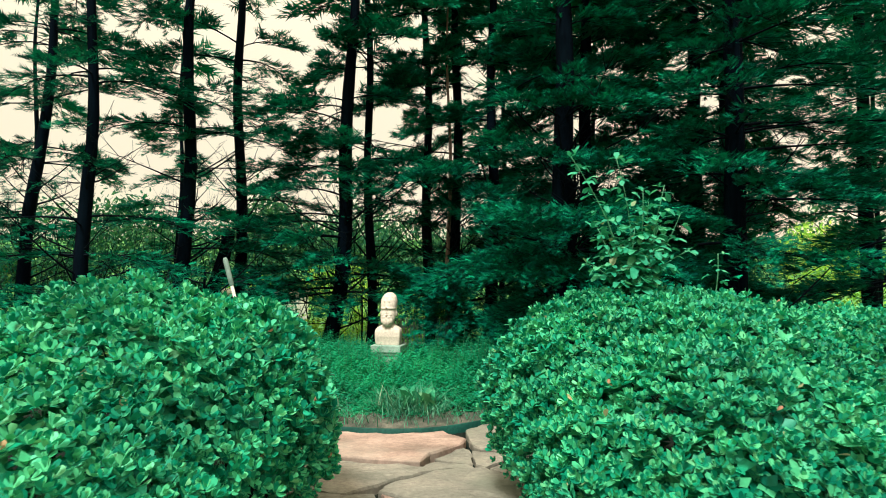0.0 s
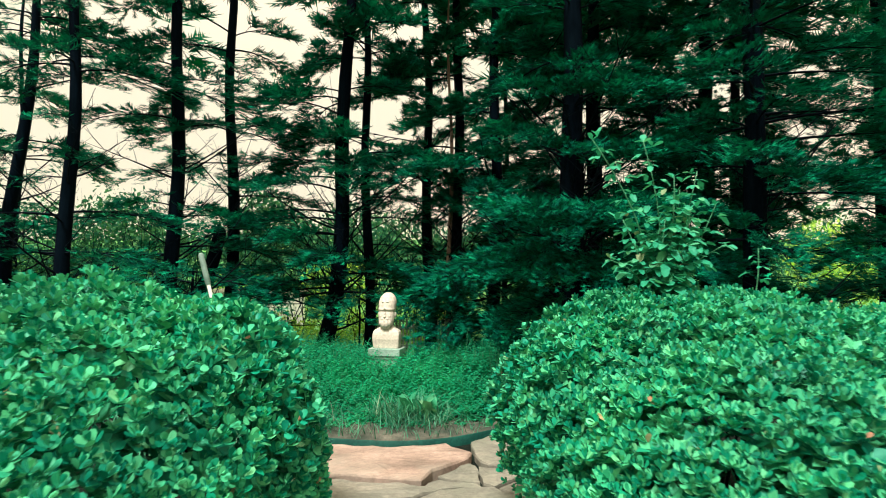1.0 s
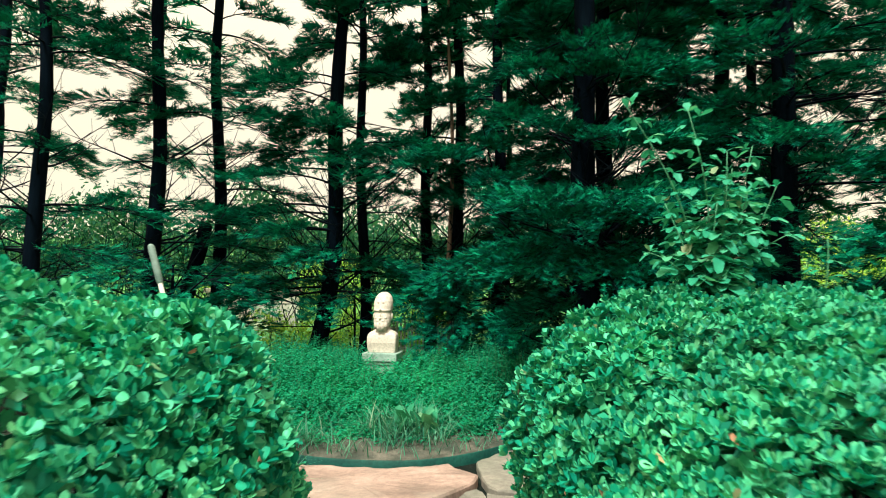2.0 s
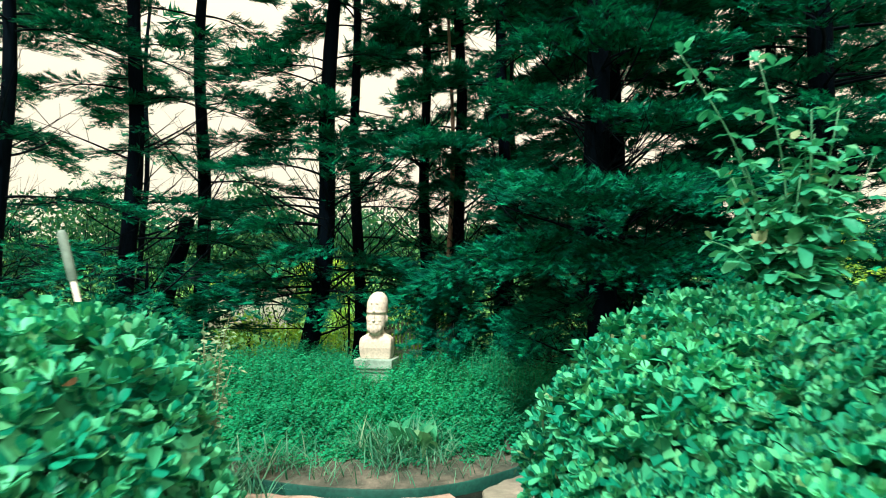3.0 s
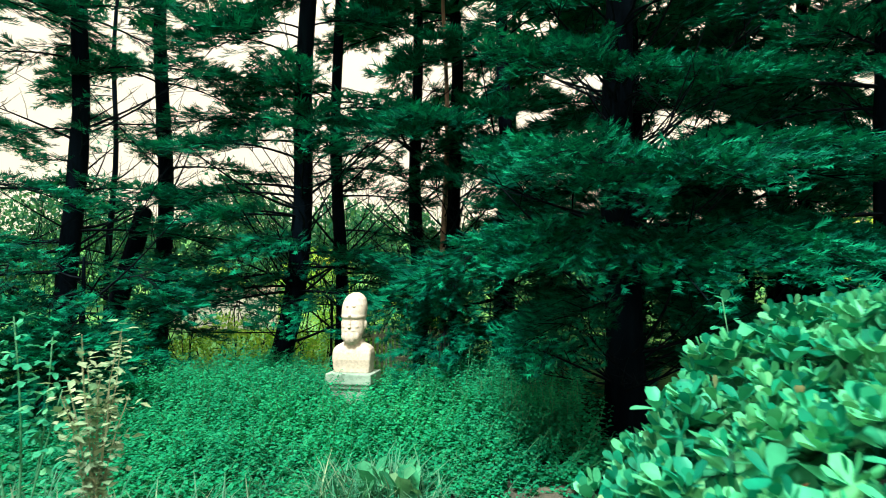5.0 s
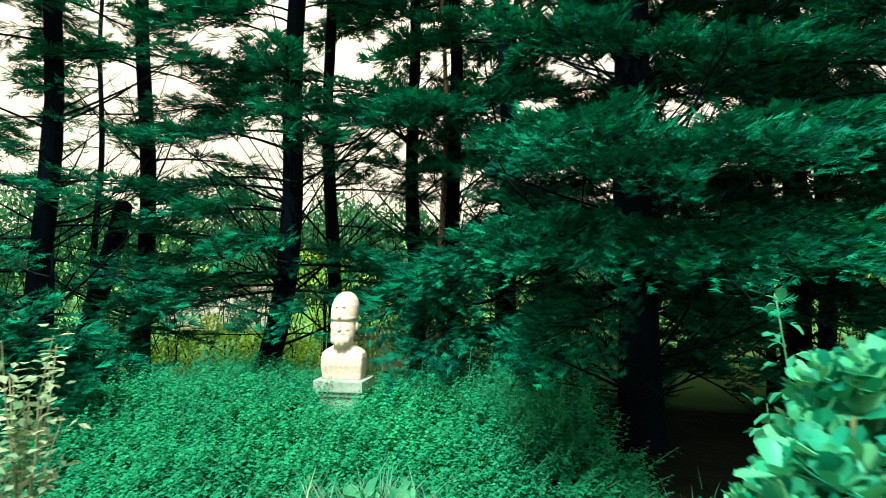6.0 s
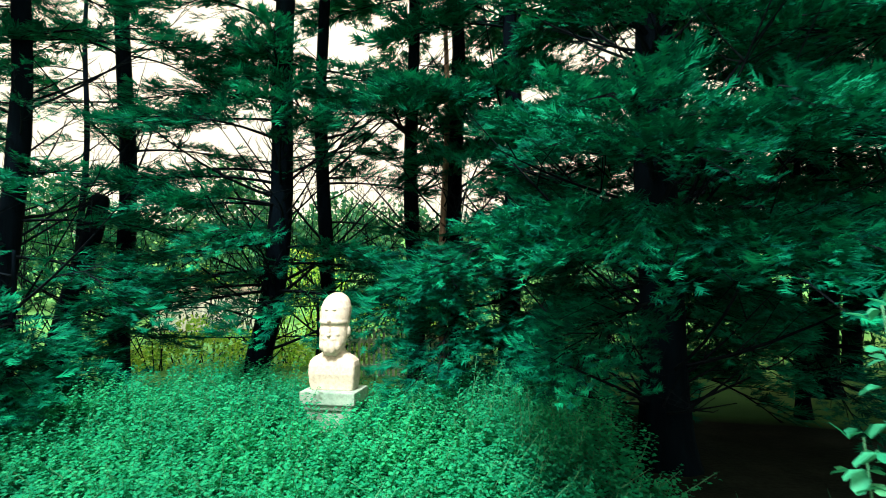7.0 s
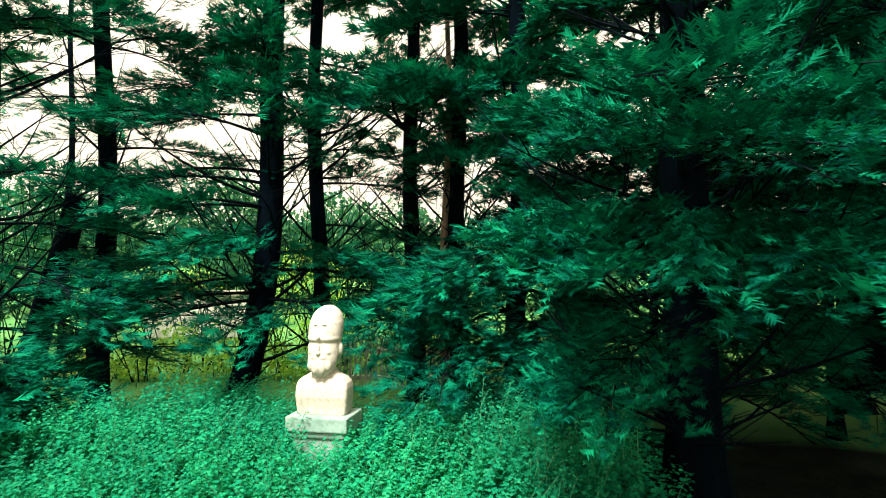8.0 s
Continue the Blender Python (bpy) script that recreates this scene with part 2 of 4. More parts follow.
def leaf_shape(length, width, fold=0.12, bend=0.1, blunt=0.6, lean_mesh=False):
    """A leaf along x with a folded midrib: x forward, z up."""
    xs = [0.0, 0.4, blunt, 0.93, 1.0]
    ws = [0.06, 0.36, 0.5, 0.34, 0.0]
    v, f = [], []
    if lean_mesh:
        for x, w in ((0.0, 0.08), (0.36, 0.36), (0.72, 0.5), (1.0, 0.26)):
            z = bend * x * x * length
            v += [(x * length, w * width, z), (x * length, -w * width, z)]
        return np.array(v), np.array([(0, 1, 3), (0, 3, 2), (2, 3, 5), (2, 5, 4), (4, 5, 7), (4, 7, 6)])
    for x, w in zip(xs, ws):
        z = -bend * x * x * length
        v += [(x * length, 0, z), (x * length, w * width, z + fold * w * width * 2), (x * length, -w * width, z + fold * w * width * 2)]
    for i in range(len(xs) - 2):
        a, b = 3 * i, 3 * i + 3
        f += [(a, b, b + 1), (a, b + 1, a + 1), (a, b + 2, b), (a, a + 2, b + 2)]
    n = 3 * (len(xs) - 2)
    f += [(n, n + 3, n + 1), (n, n + 2, n + 3)]
    return np.array(v), np.array(f)


def small_leaf(length, width):
    v = [(0, 0, 0), (0.45 * length, width / 2, 0.03 * length), (length, 0, -0.1 * length), (0.45 * length, -width / 2, 0.03 * length)]
    return np.array(v), np.array([(0, 2, 1), (0, 3, 2)])


def plume_shape(seed, pairs=8, reach=0.34, turn=(24, 40)):
    """A flat feathery cypress spray, one unit long: narrow pointed barbs on a drooping axis. x forward, z up."""
    r = np.random.default_rng(seed)
    n = pairs + 2
    bow = r.uniform(-0.1, 0.1)
    v = [np.array([x, bow * x * x, 0.14 * x * x - 0.06 * x]) for x in np.linspace(0, 0.84, n)]
    f = []
    for side in (-1, 1):
        for k in range(pairs):
            x = (k + 0.5) / pairs
            ln = reach * (0.45 + 0.75 * math.sin(math.pi * (0.12 + 0.72 * x))) * r.uniform(0.7, 1.25)
            a = radians(r.uniform(*turn)) * side
            d = np.array([math.cos(a), math.sin(a), r.uniform(-0.25, 0.35)])
            v.append((v[k] + v[k + 1]) / 2 + d * ln)
            t = len(v) - 1
            f.append((k, k + 1, t) if side > 0 else (k, t, k + 1))
    v.append(v[n - 1] + np.array([0.2, bow * 0.4, -0.02]))
    t = len(v) - 1
    f += [(n - 2, t, n - 1), (n - 3, t, n - 2)]
    return np.array(v), np.array(f)


FINE = [plume_shape(s, 6, 0.32, (26, 50)) for s in (1, 2, 3, 4)]
MEDIUM = [plume_shape(s, 6, 0.36, (24, 42)) for s in (8, 9, 10, 14)]
COARSE = [plume_shape(s, 4, 0.46, (26, 46)) for s in (5, 6, 7, 15)]
# ---- ground ----


def ground_height(x, y):
    """Flat garden, a low bank under the planting, a field that rises beyond the trees."""
    t = np.clip((y - 13.0) / 55.0, 0, 1)
    rise = 5.2 * t * t * (3 - 2 * t)
    bank = 0.06 * np.exp(-((x + 0.4) / 2.2) ** 2 - ((y - 6.6) / 1.1) ** 2)
    bumps = 0.012 * np.sin(3.1 * x + 1.3 * y) * np.sin(2.3 * y - 1.7 * x)
    return rise + bank + bumps * np.clip(np.abs(y - 3) / 4, 0.1, 1) - 0.03


def make_ground():
    a = np.concatenate([np.linspace(-6, 6, 61), 6 + 1.6 * (1.32 ** np.arange(1, 22) - 1), -6 - 1.6 * (1.32 ** np.arange(1, 22) - 1)])
    xs = np.sort(a)
    ys = np.sort(np.concatenate([np.linspace(-4, 14, 91), 14 + 2 * (1.26 ** np.arange(1, 26) - 1), -4 - 2 * (1.3 ** np.arange(1, 22) - 1)]))
    gx, gy = np.meshgrid(xs, ys)
    v = np.stack([gx, gy, ground_height(gx, gy)], axis=-1).reshape(-1, 3)
    w, h = len(xs), len(ys)
    i = (np.arange(h - 1)[:, None] * w + np.arange(w - 1)[None]).ravel()
    f = np.concatenate([np.stack([i, i + 1, i + w + 1], 1), np.stack([i, i + w + 1, i + w], 1)])
    tagged(link("ground", tri_mesh("ground", v, f, GROUND, True)), "bare garden soil, darkened for tree shade, rising to a yellow-green field", "ground", kind="structure")


make_ground()


def bed_soil():
    xs, ys = np.linspace(-2.6, 0.9, 71), np.linspace(4.72, 5.9, 33)
    gx, gy = np.meshgrid(xs, ys)
    gy = np.maximum(gy, 4.72 + np.where(gx > -0.35, 0.62, 0.3) * (gx + 0.35) ** 2)
    r = np.random.default_rng(3)
    z = ground_height(gx, gy) + 0.022 + 0.03 * np.clip((gy - 4.72) / 0.5, 0, 1) + r.normal(0, 0.004, gx.shape)
    i = (np.arange(32)[:, None] * 71 + np.arange(70)[None]).ravel()
    f = np.concatenate([np.stack([i, i + 1, i + 72], 1), np.stack([i, i + 72, i + 71], 1)])
    tagged(link("bed_soil", tri_mesh("bed_soil", np.stack([gx, gy, z], -1), f, SOIL, True)), "light brown crumbly soil with litter at the bed's edge", "soil", kind="structure")


bed_soil()
# ---- conifers ----


# open places between the crowns, where sky or field shows through: centre and radius
GAPS = [(-0.6, 9.3, 0.4, 0.35), (-0.55, 8.6, 0.45, 0.3), (-0.5, 7.8, 0.5, 0.25), (0.55, 9.2, 4.4, 0.3), (0.95, 8.8, 3.9, 0.3), (1.6, 8.7, 5.0, 0.35), (0.5, 8.9, 5.2, 0.35),
        (-0.75, 9.0, 3.4, 0.5), (4.0, 6.5, 3.07, 0.4), (5.6, 9.0, 3.76, 0.6), (6.0, 9.6, 3.95, 0.6), (2.7, 8.7, 4.5, 0.35), (0.9, 8.9, 3.0, 0.42), (0.6, 8.6, 2.75, 0.3), (5.3, 8.6, 1.75, 0.4), (3.95, 6.3, 1.68, 0.3), (6.0, 9.6, 1.85, 0.5)]


def bough(leaves, wood, start, az, length, rise=0.1, droop=0.35, spread=0.45, density=95, size=0.165, shapes=MEDIUM, bare=0.3, base_at=(0.0, 0.0), tilt=0.42, nod=0.25):
    """One limb that carries flat fans of feathery sprays on both sides; the fans hang over towards their ends."""
    a = radians(az)
    d = np.array([math.cos(a), math.sin(a), 0.0])
    side = np.array([-d[1], d[0], 0.0])
    wob = rng.uniform(-0.12, 0.12)
    up = np.array([0, 0, 1.0])

    def spine(s):
        s = np.asarray(s)[..., None]
        return start + d * s * length + side * wob * np.sin(3 * s) * length + up * (rise * s - droop * s * s) * length

    s = np.linspace(0, 1, 7)
    wood.tube(spine(s), 0.004 + 0.01 * length * (1 - s) ** 1.2, 4)
    nb = max(6, int(10 * length))
    sb = bare + (1.0 - bare) * (np.arange(nb) + rng.uniform(0.2, 0.8, nb)) / nb
    hand = np.where(np.arange(nb) % 2, 1.0, -1.0)
    fork = hand * rng.uniform(0.55, 1.0, nb) * (1.2 - 0.95 * sb)
    hang = tilt * (0.35 + 0.75 * sb) + rng.normal(0, 0.1, nb)
    run = d + side * fork[:, None] + up * (rise * 0.3 - 0.8 * hang + 0.12)[:, None]
    run /= np.linalg.norm(run, axis=1, keepdims=True)
    lb = spread * length * (1.05 - 0.6 * np.abs(sb - 0.45)) * rng.uniform(0.7, 1.2, nb) * 0.8 + 0.12
    base = spine(sb)
    base[:, 2] += rng.normal(0, 0.03, nb)
    plane = up + d * (hang + nod)[:, None] + side * (fork * 0.25)[:, None] + rng.normal(0, 0.12, (nb, 3))
    flat = np.cross(plane, run)
    flat /= np.linalg.norm(flat, axis=1, keepdims=True)
    n = max(8, int(density * length))
    k = rng.integers(0, nb, n)
    u = rng.random(n) ** 0.7
    lat = np.where(rng.random(n) < 0.5, -1.0, 1.0) * rng.uniform(0.1, 1.0, n)
    sz = size * rng.uniform(0.65, 1.25, n) * (1.1 - 0.3 * u)
    p = base[k] + run[k] * (u * lb[k])[:, None] + flat[k] * (lat * 0.22 * lb[k] * (1.1 - u))[:, None]
    p[:, 2] += rng.normal(0, 0.016, n) - 0.1 * u * u * lb[k]
    axis = run[k] + flat[k] * (lat * (0.95 - 0.5 * u))[:, None] + rng.normal(0, 0.1, (n, 3))
    axis[:, 2] += rng.normal(0.14, 0.18, n)
    normal = plane[k] + rng.normal(0, 0.17, (n, 3))
    keep = np.ones(n, bool)
    for gx, gy, gz, gr in GAPS:
        keep &= ((p + np.array([base_at[0] - gx, base_at[1] - gy, -gz])) ** 2).sum(1) > gr * gr
    pick = rng.integers(0, len(shapes), n)
    for j, shape in enumerate(shapes):
        w = (pick == j) & keep
        leaves.stamp(shape, axis[w], normal[w], p[w], sz[w])
    for j in range(nb):
        e = base[j] + run[j] * lb[j] * 0.8
        wood.tube([spine(sb[j] - 0.03), base[j] + run[j] * lb[j] * 0.35, e - up * 0.1 * lb[j]], [0.005, 0.0035, 0.002], 3)


def dead_limb(wood, start, az, length, rise):
    """A bare branch that has lost its sprays, with a few forks."""
    a = radians(az)
    d = np.array([math.cos(a), math.sin(a), 0.0])
    side = np.array([-d[1], d[0], 0.0])
    bendy, curl = rng.uniform(-0.3, 0.3), rng.uniform(0.0, 0.5)
    s = np.linspace(0, 1, 7)[:, None]
    p = start + d * s * length + side * bendy * s * s * length + np.array([0, 0, 1.0]) * (rise * s + curl * s * s) * length
    wood.tube(p, np.linspace(0.004 + 0.009 * length, 0.002, 7), 4)
    for k in range(int(2 + 4 * length)):
        i = rng.integers(2, 6)
        e = d * rng.uniform(0.2, 0.9) + side * rng.uniform(-1, 1) + np.array([0, 0, rng.uniform(0.0, 0.9)])
        ln = rng.uniform(0.15, 0.4) * length
        q = p[i]
        wood.tube([q, q + e * ln * 0.5 + rng.normal(0, 0.03, 3), q + e * ln + np.array([0, 0, 0.08 * ln])], [0.005, 0.0035, 0.0015], 3)


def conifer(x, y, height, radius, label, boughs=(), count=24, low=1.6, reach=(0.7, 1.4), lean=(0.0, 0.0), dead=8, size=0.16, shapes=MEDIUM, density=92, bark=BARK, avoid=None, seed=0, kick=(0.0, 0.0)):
    """A tall cypress: trunk, dead lower limbs, and a crown of boughs. boughs: height, azimuth, length, rise."""
    global rng
    rng = np.random.default_rng(100 + seed)
    tree = thing("cypress_tree", label, "tree", "row of cypress trees", at=pose(x, y, float(ground_height(np.float64(x), np.float64(y))) - 0.05))
    trunk, wood, leaves = Soup(), Soup(), Soup()
    dense_crown = label == DENSE or height < 7

    def axis(h):
        t = h / height
        k = math.exp(-h / 0.8)
        return np.array([lean[0] * t + kick[0] * k + 0.03 * math.sin(1.7 * h + seed), lean[1] * t + kick[1] * k + 0.03 * math.cos(1.3 * h + seed), h])

    hs = np.concatenate([[0, 0.08, 0.2, 0.45], np.linspace(0.8, height, 22)])
    rad = radius * (1 - 0.75 * hs / height) * (1 + 0.7 * np.exp(-hs / 0.14))
    trunk.tube([axis(h) for h in hs], rad, 12)
    v = trunk.v[0]
    ridge = 1 + 0.07 * np.sin(np.arctan2(v[:, 1], v[:, 0]) * 5 + v[:, 2] * 2.1) + rng.normal(0, 0.035, len(v))
    cx = np.array([axis(h) for h in v[:, 2]])
    v[:, :2] = cx[:, :2] + (v[:, :2] - cx[:, :2]) * ridge[:, None]
    for h, az, ln, rise in boughs:
        one = Soup()
        bough(one, wood, axis(h), az, ln, rise, rng.uniform(0.1, 0.25), 0.45, (2.1 if y < 7 else 1.7) * density, size, shapes, 0.42 if y < 7 else 0.3, (x, y), 0.33 if y < 7 else 0.42, 0.6 if y < 7 else 0.25)
        tagged(link("bough", one.mesh("bough", CYPRESS), tree), kind="stuff")
    for k in range(count):
        h = low + (height - 0.6 - low) * (k // 4 * 4 + 1.2 * rng.random()) / count
        az = (k * 137.5 + rng.uniform(-30, 30)) % 360
        if avoid and abs((az - avoid[0] + 180) % 360 - 180) < avoid[1]:
            az += 180
        taper = 1.0 if h < 6 else max(0.4, 1 - (h - 6) / height)
        ln = rng.uniform(*reach) * taper
        # high boughs, mostly unseen: few oversized sprays, added to shade those below
        hi, dense = h > 5.4, label == DENSE
        bough(leaves, wood, axis(h), az, ln, rng.uniform(0.0, 0.35), rng.uniform(0.2, 0.5), 0.45, density * (0.35 if hi else 1.6), size * (2.7 if hi else 1.18), MEDIUM if y < 8.1 and not hi else COARSE, 0.15 if dense else 0.25, (x, y), 0.9 if dense and y > 7 else 0.42)
    # short leafy twigs straight off the trunk
    for k in range(0 if dense_crown else 9):
        h = rng.uniform(1.0, min(5.0, height - 0.6))
        bough(leaves, wood, axis(h), rng.uniform(170, 370), rng.uniform(0.25, 0.5), 0.2, 0.3, 0.5, 1.3 * density, size * 0.85, MEDIUM, 0.1, (x, y), 0.6)
    # bare limbs; high counts are added to fill the shaded hollow with black
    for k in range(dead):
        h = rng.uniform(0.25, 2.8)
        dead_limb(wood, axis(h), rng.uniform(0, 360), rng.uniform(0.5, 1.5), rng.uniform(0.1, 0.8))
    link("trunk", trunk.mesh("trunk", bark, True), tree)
    tagged(link("limb_growth", wood.mesh("limb_growth", TWIG), tree, "thin dead limbs and twigs, near-black for the shade in the crown"), kind="stuff")
    if leaves.n:
        tagged(link("crown", leaves.mesh("crown", CYPRESS), tree, "flat feathery dark green sprays"), kind="stuff")
    return tree


PLAIN = "tall cypress with a bare dark trunk and tiers of feathery sprays"
DENSE = "dense dark cypress with drooping feathery sprays to the ground"
# the row behind the bust, from its western end
conifer(-6.1, 8.3, 8.5, 0.1, "slender leaning cypress with bare forked limbs", [(2.0, -60, 1.4, 0.1), (3.9, -30, 1.5, 0.2), (1.1, -50, 1.4, 0)], 12, 2.9, (0.7, 1.3), (0.7, 0), 26, seed=1)
conifer(-4.55, 7.3, 8.5, 0.095, PLAIN, [(2.05, 180, 1.5, 0.15), (2.1, 0, 1.3, 0.1), (3.9, 170, 1.2, 0.1), (4.0, 20, 1.0, 0.1), (1.2, -80, 1.2, 0.1), (1.0, 10, 1.2, 0), (1.1, 180, 1.2, 0), (1.6, -20, 1.2, 0.1), (1.6, 200, 1.2, 0.1)], 13, 3.6, (0.7, 1.2), (0.1, 0), 26, seed=2)
conifer(-3.6, 8.0, 9.5, 0.105, PLAIN, [(3.3, -10, 1.1, 0.1), (3.4, 190, 1.0, 0.2), (2.1, 200, 1.3, 0.1), (1.5, -70, 1.8, 0.0), (1.3, -110, 1.6, 0.0), (1.4, -30, 1.4, 0.0), (1.0, -60, 1.9, -0.1), (1.0, -95, 1.7, -0.1), (0.8, -35, 1.6, -0.1), (2.1, -20, 1.0, 0.1), (1.7, 20, 1.1, 0.1), (1.6, 170, 1.2, 0.1), (0.9, 10, 1.2, 0)], 14, 3.8, (0.8, 1.3), (0.12, 0), 26, seed=3)
conifer(-3.15, 9.0, 9.5, 0.1, PLAIN, [(2.6, -60, 1.2, 0.15), (2.5, 0, 1.1, 0.1), (3.5, 10, 1.0, 0.2), (1.5, -60, 1.3, 0.0), (1.2, 180, 1.0, 0.0), (2.0, -30, 1.1, 0.1), (3.0, 190, 0.9, 0.1), (1.7, 10, 1.2, 0.1), (1.2, -10, 1.1, 0), (1.0, -70, 1.1, 0)], 17, 3.3, (0.8, 1.4), (-0.1, 0), 26, seed=4)
conifer(-1.5, 8.55, 9.5, 0.125, PLAIN, [(2.9, 180, 1.3, 0.25), (2.5, -120, 1.3, 0.2), (1.6, -100, 1.2, 0.1), (1.5, -40, 1.1, 0.1), (1.55, 195, 1.4, 0.0), (2.2, 160, 1.4, 0.2), (3.6, 200, 1.1, 0.3), (1.1, 215, 1.2, 0.0), (2.1, -150, 1.3, 0.1), (3.1, -80, 1.0, 0.3), (2.4, -60, 1.0, 0.2), (1.9, 180, 1.3, 0.1), (1.3, 185, 1.2, 0), (1.9, -110, 1.2, 0.1), (2.7, 170, 1.2, 0.2), (1.05, -85, 1.2, 0.05), (1.15, 175, 1.3, 0.05), (1.1, -25, 1.3, 0.05), (1.25, -140, 1.3, 0.05), (1.35, 0, 1.2, 0.1)], 26, 2.8, (0.8, 1.4), (0.25, 0), 40, density=120, seed=5, kick=(-0.25, -0.1))
conifer(-1.12, 9.1, 9.5, 0.085, PLAIN, [(2.5, -20, 0.9, 0.1), (1.6, -70, 1.0, 0.0), (2.2, 20, 1.0, 0.1), (1.8, 30, 0.9, 0.1), (2.9, 10, 0.9, 0.2), (1.2, -30, 1.1, 0.05), (1.3, 20, 1.0, 0.05)], 17, 3.0, (0.7, 1.2), (-0.15, 0), 26, density=130, seed=6)
conifer(-0.22, 9.4, 9.5, 0.09, PLAIN, [(2.7, -90, 1.7, 0.2), (2.6, -60, 1.4, 0.2), (1.3, -80, 1.5, 0.0), (3.4, 200, 1.0, 0.2), (2.8, -120, 1.5, 0.2), (1.0, -60, 1.7, 0)], 19, 2.8, (0.7, 1.3), (-0.1, 0), 22, density=150, seed=7)
conifer(0.22, 9.3, 9.5, 0.1, PLAIN, [(2.8, -100, 1.8, 0.15), (3.0, -70, 1.6, 0.15), (1.4, -90, 1.7, 0.0), (1.2, -110, 1.9, 0.0), (0.95, -85, 2.0, 0.0), (2.4, -85, 1.6, 0.1)], 17, 3.0, (0.7, 1.3), (0.0, 0), 16, density=150, seed=8)
conifer(0.09, 8.9, 6.0, 0.042, "thin young tree with pale reddish bark", (), 4, 4.5, (0.4, 0.8), (0, 0), 10, bark=PALEBARK, seed=9)
conifer(0.74, 8.8, 9.5, 0.1, PLAIN, [(2.0, -90, 1.8, 0.1), (1.6, -120, 1.7, 0.0), (1.2, -70, 1.6, 0.0), (3.1, -30, 1.3, 0.1), (2.5, -100, 1.4, 0.1), (1.0, -110, 1.9, 0.0), (0.9, -88, 1.8, 0.0), (0.7, -75, 1.6, 0.0)], 22, 2.4, (0.7, 1.3), (0.05, 0), 14, density=150, seed=10)
conifer(2.15, 8.6, 9.5, 0.13, DENSE, [(3.6, -100, 1.8, 0.1), (3.0, -80, 1.9, 0.1), (2.4, -130, 1.8, 0.1), (4.2, -90, 1.6, 0.1), (4.4, -130, 1.6, 0.1), (2.1, -120, 1.4, 0.0), (1.9, -150, 1.4, 0.0), (2.35, 180, 1.3, 0.0), (1.6, -100, 1.3, 0.0), (2.0, -60, 1.4, 0.0)], 50, 1.0, (1.0, 1.8), (0, 0), 24, 0.185, density=145, seed=11)
conifer(3.9, 8.9, 9.5, 0.14, DENSE, [(2.6, -120, 1.6, 0.1), (1.7, -100, 1.7, 0.0)], 50, 1.1, (1.0, 1.8), (0, 0), 10, 0.185, density=140, seed=12)
conifer(4.75, 9.7, 9.5, 0.1, DENSE, (), 34, 2.4, (0.8, 1.3), (0, 0), 8, 0.18, density=110, seed=19)
conifer(6.9, 9.4, 9.5, 0.13, DENSE, (), 36, 2.2, (0.9, 1.7), (0, 0), 8, 0.2, density=70, seed=13)
# the two that stand forward of the row
conifer(1.42, 6.75, 8.5, 0.15, DENSE,
        [(1.5, 222, 1.3, 0.15), (1.5, 233, 1.4, 0.15), (1.48, 243, 1.5, 0.12), (1.46, 252, 1.58, 0.1), (1.46, 261, 1.62, 0.1), (1.46, 270, 1.62, 0.1), (1.48, 280, 1.6, 0.1), (1.52, 294, 1.55, 0.12), (1.58, 312, 1.5, 0.1),
         (1.8, 247, 1.8, 0.22), (1.82, 255, 1.65, 0.15), (1.85, 264, 1.65, 0.12), (1.87, 274, 1.62, 0.12), (1.95, 288, 1.55, 0.15), (2.0, 308, 1.5, 0.1), (1.95, 225, 1.1, 0.2),
         (1.05, 234, 1.3, 0.08),
         (2.55, 265, 1.1, 0.15), (2.6, 243, 1.15, 0.2), (2.55, 288, 1.1, 0.15), (2.6, 312, 1.1, 0.1), (3.15, 255, 0.95, 0.2), (3.15, 230, 1.0, 0.2), (3.15, 280, 0.95, 0.15), (2.75, 210, 1.0, 0.2), (3.25, 305, 1.0, 0.1)],
        26, 3.6, (0.6, 1.0), (0, 0), 64, 0.105, FINE, 225, seed=14)
conifer(3.2, 6.3, 8.5, 0.14, DENSE,
        [(1.8, -110, 1.4, 0.0), (1.7, -150, 1.4, 0.0), (1.6, -70, 1.4, 0.0), (2.4, -120, 1.7, 0.1), (2.6, -160, 1.5, 0.1), (3.1, -130, 1.6, 0.15), (1.45, 190, 1.3, 0.05), (2.25, -80, 1.1, 0.1), (2.15, -50, 1.3, 0.05), (2.3, -105, 1.0, 0.1), (3.9, -70, 1.3, 0.1), (4.1, -100, 1.3, 0.1), (2.7, -30, 1.5, 0.1), (3.0, 0, 1.5, 0.1), (2.4, -10, 1.5, 0.05), (3.4, -20, 1.4, 0.1), (2.9, -55, 1.4, 0.1)],
        44, 2.3, (0.9, 1.4), (0, 0), 16, 0.11, FINE, 165, seed=15)
conifer(5.9, 7.0, 8.5, 0.14, DENSE, [(1.35, 175, 1.6, 0.0), (1.25, 195, 1.6, 0.0), (1.0, 182, 1.6, 0.0), (1.3, 160, 1.5, 0.0), (1.8, -120, 1.4, 0.0), (2.5, -150, 1.6, 0.1)], 46, 1.2, (0.9, 1.6), (0, 0), 6, 0.2, density=70, seed=16)
conifer(-7.6, 7.6, 8.5, 0.12, PLAIN, [(1.8, -40, 1.5, 0.1)], 26, 1.2, (0.8, 1.5), (0, 0), 14, seed=17)
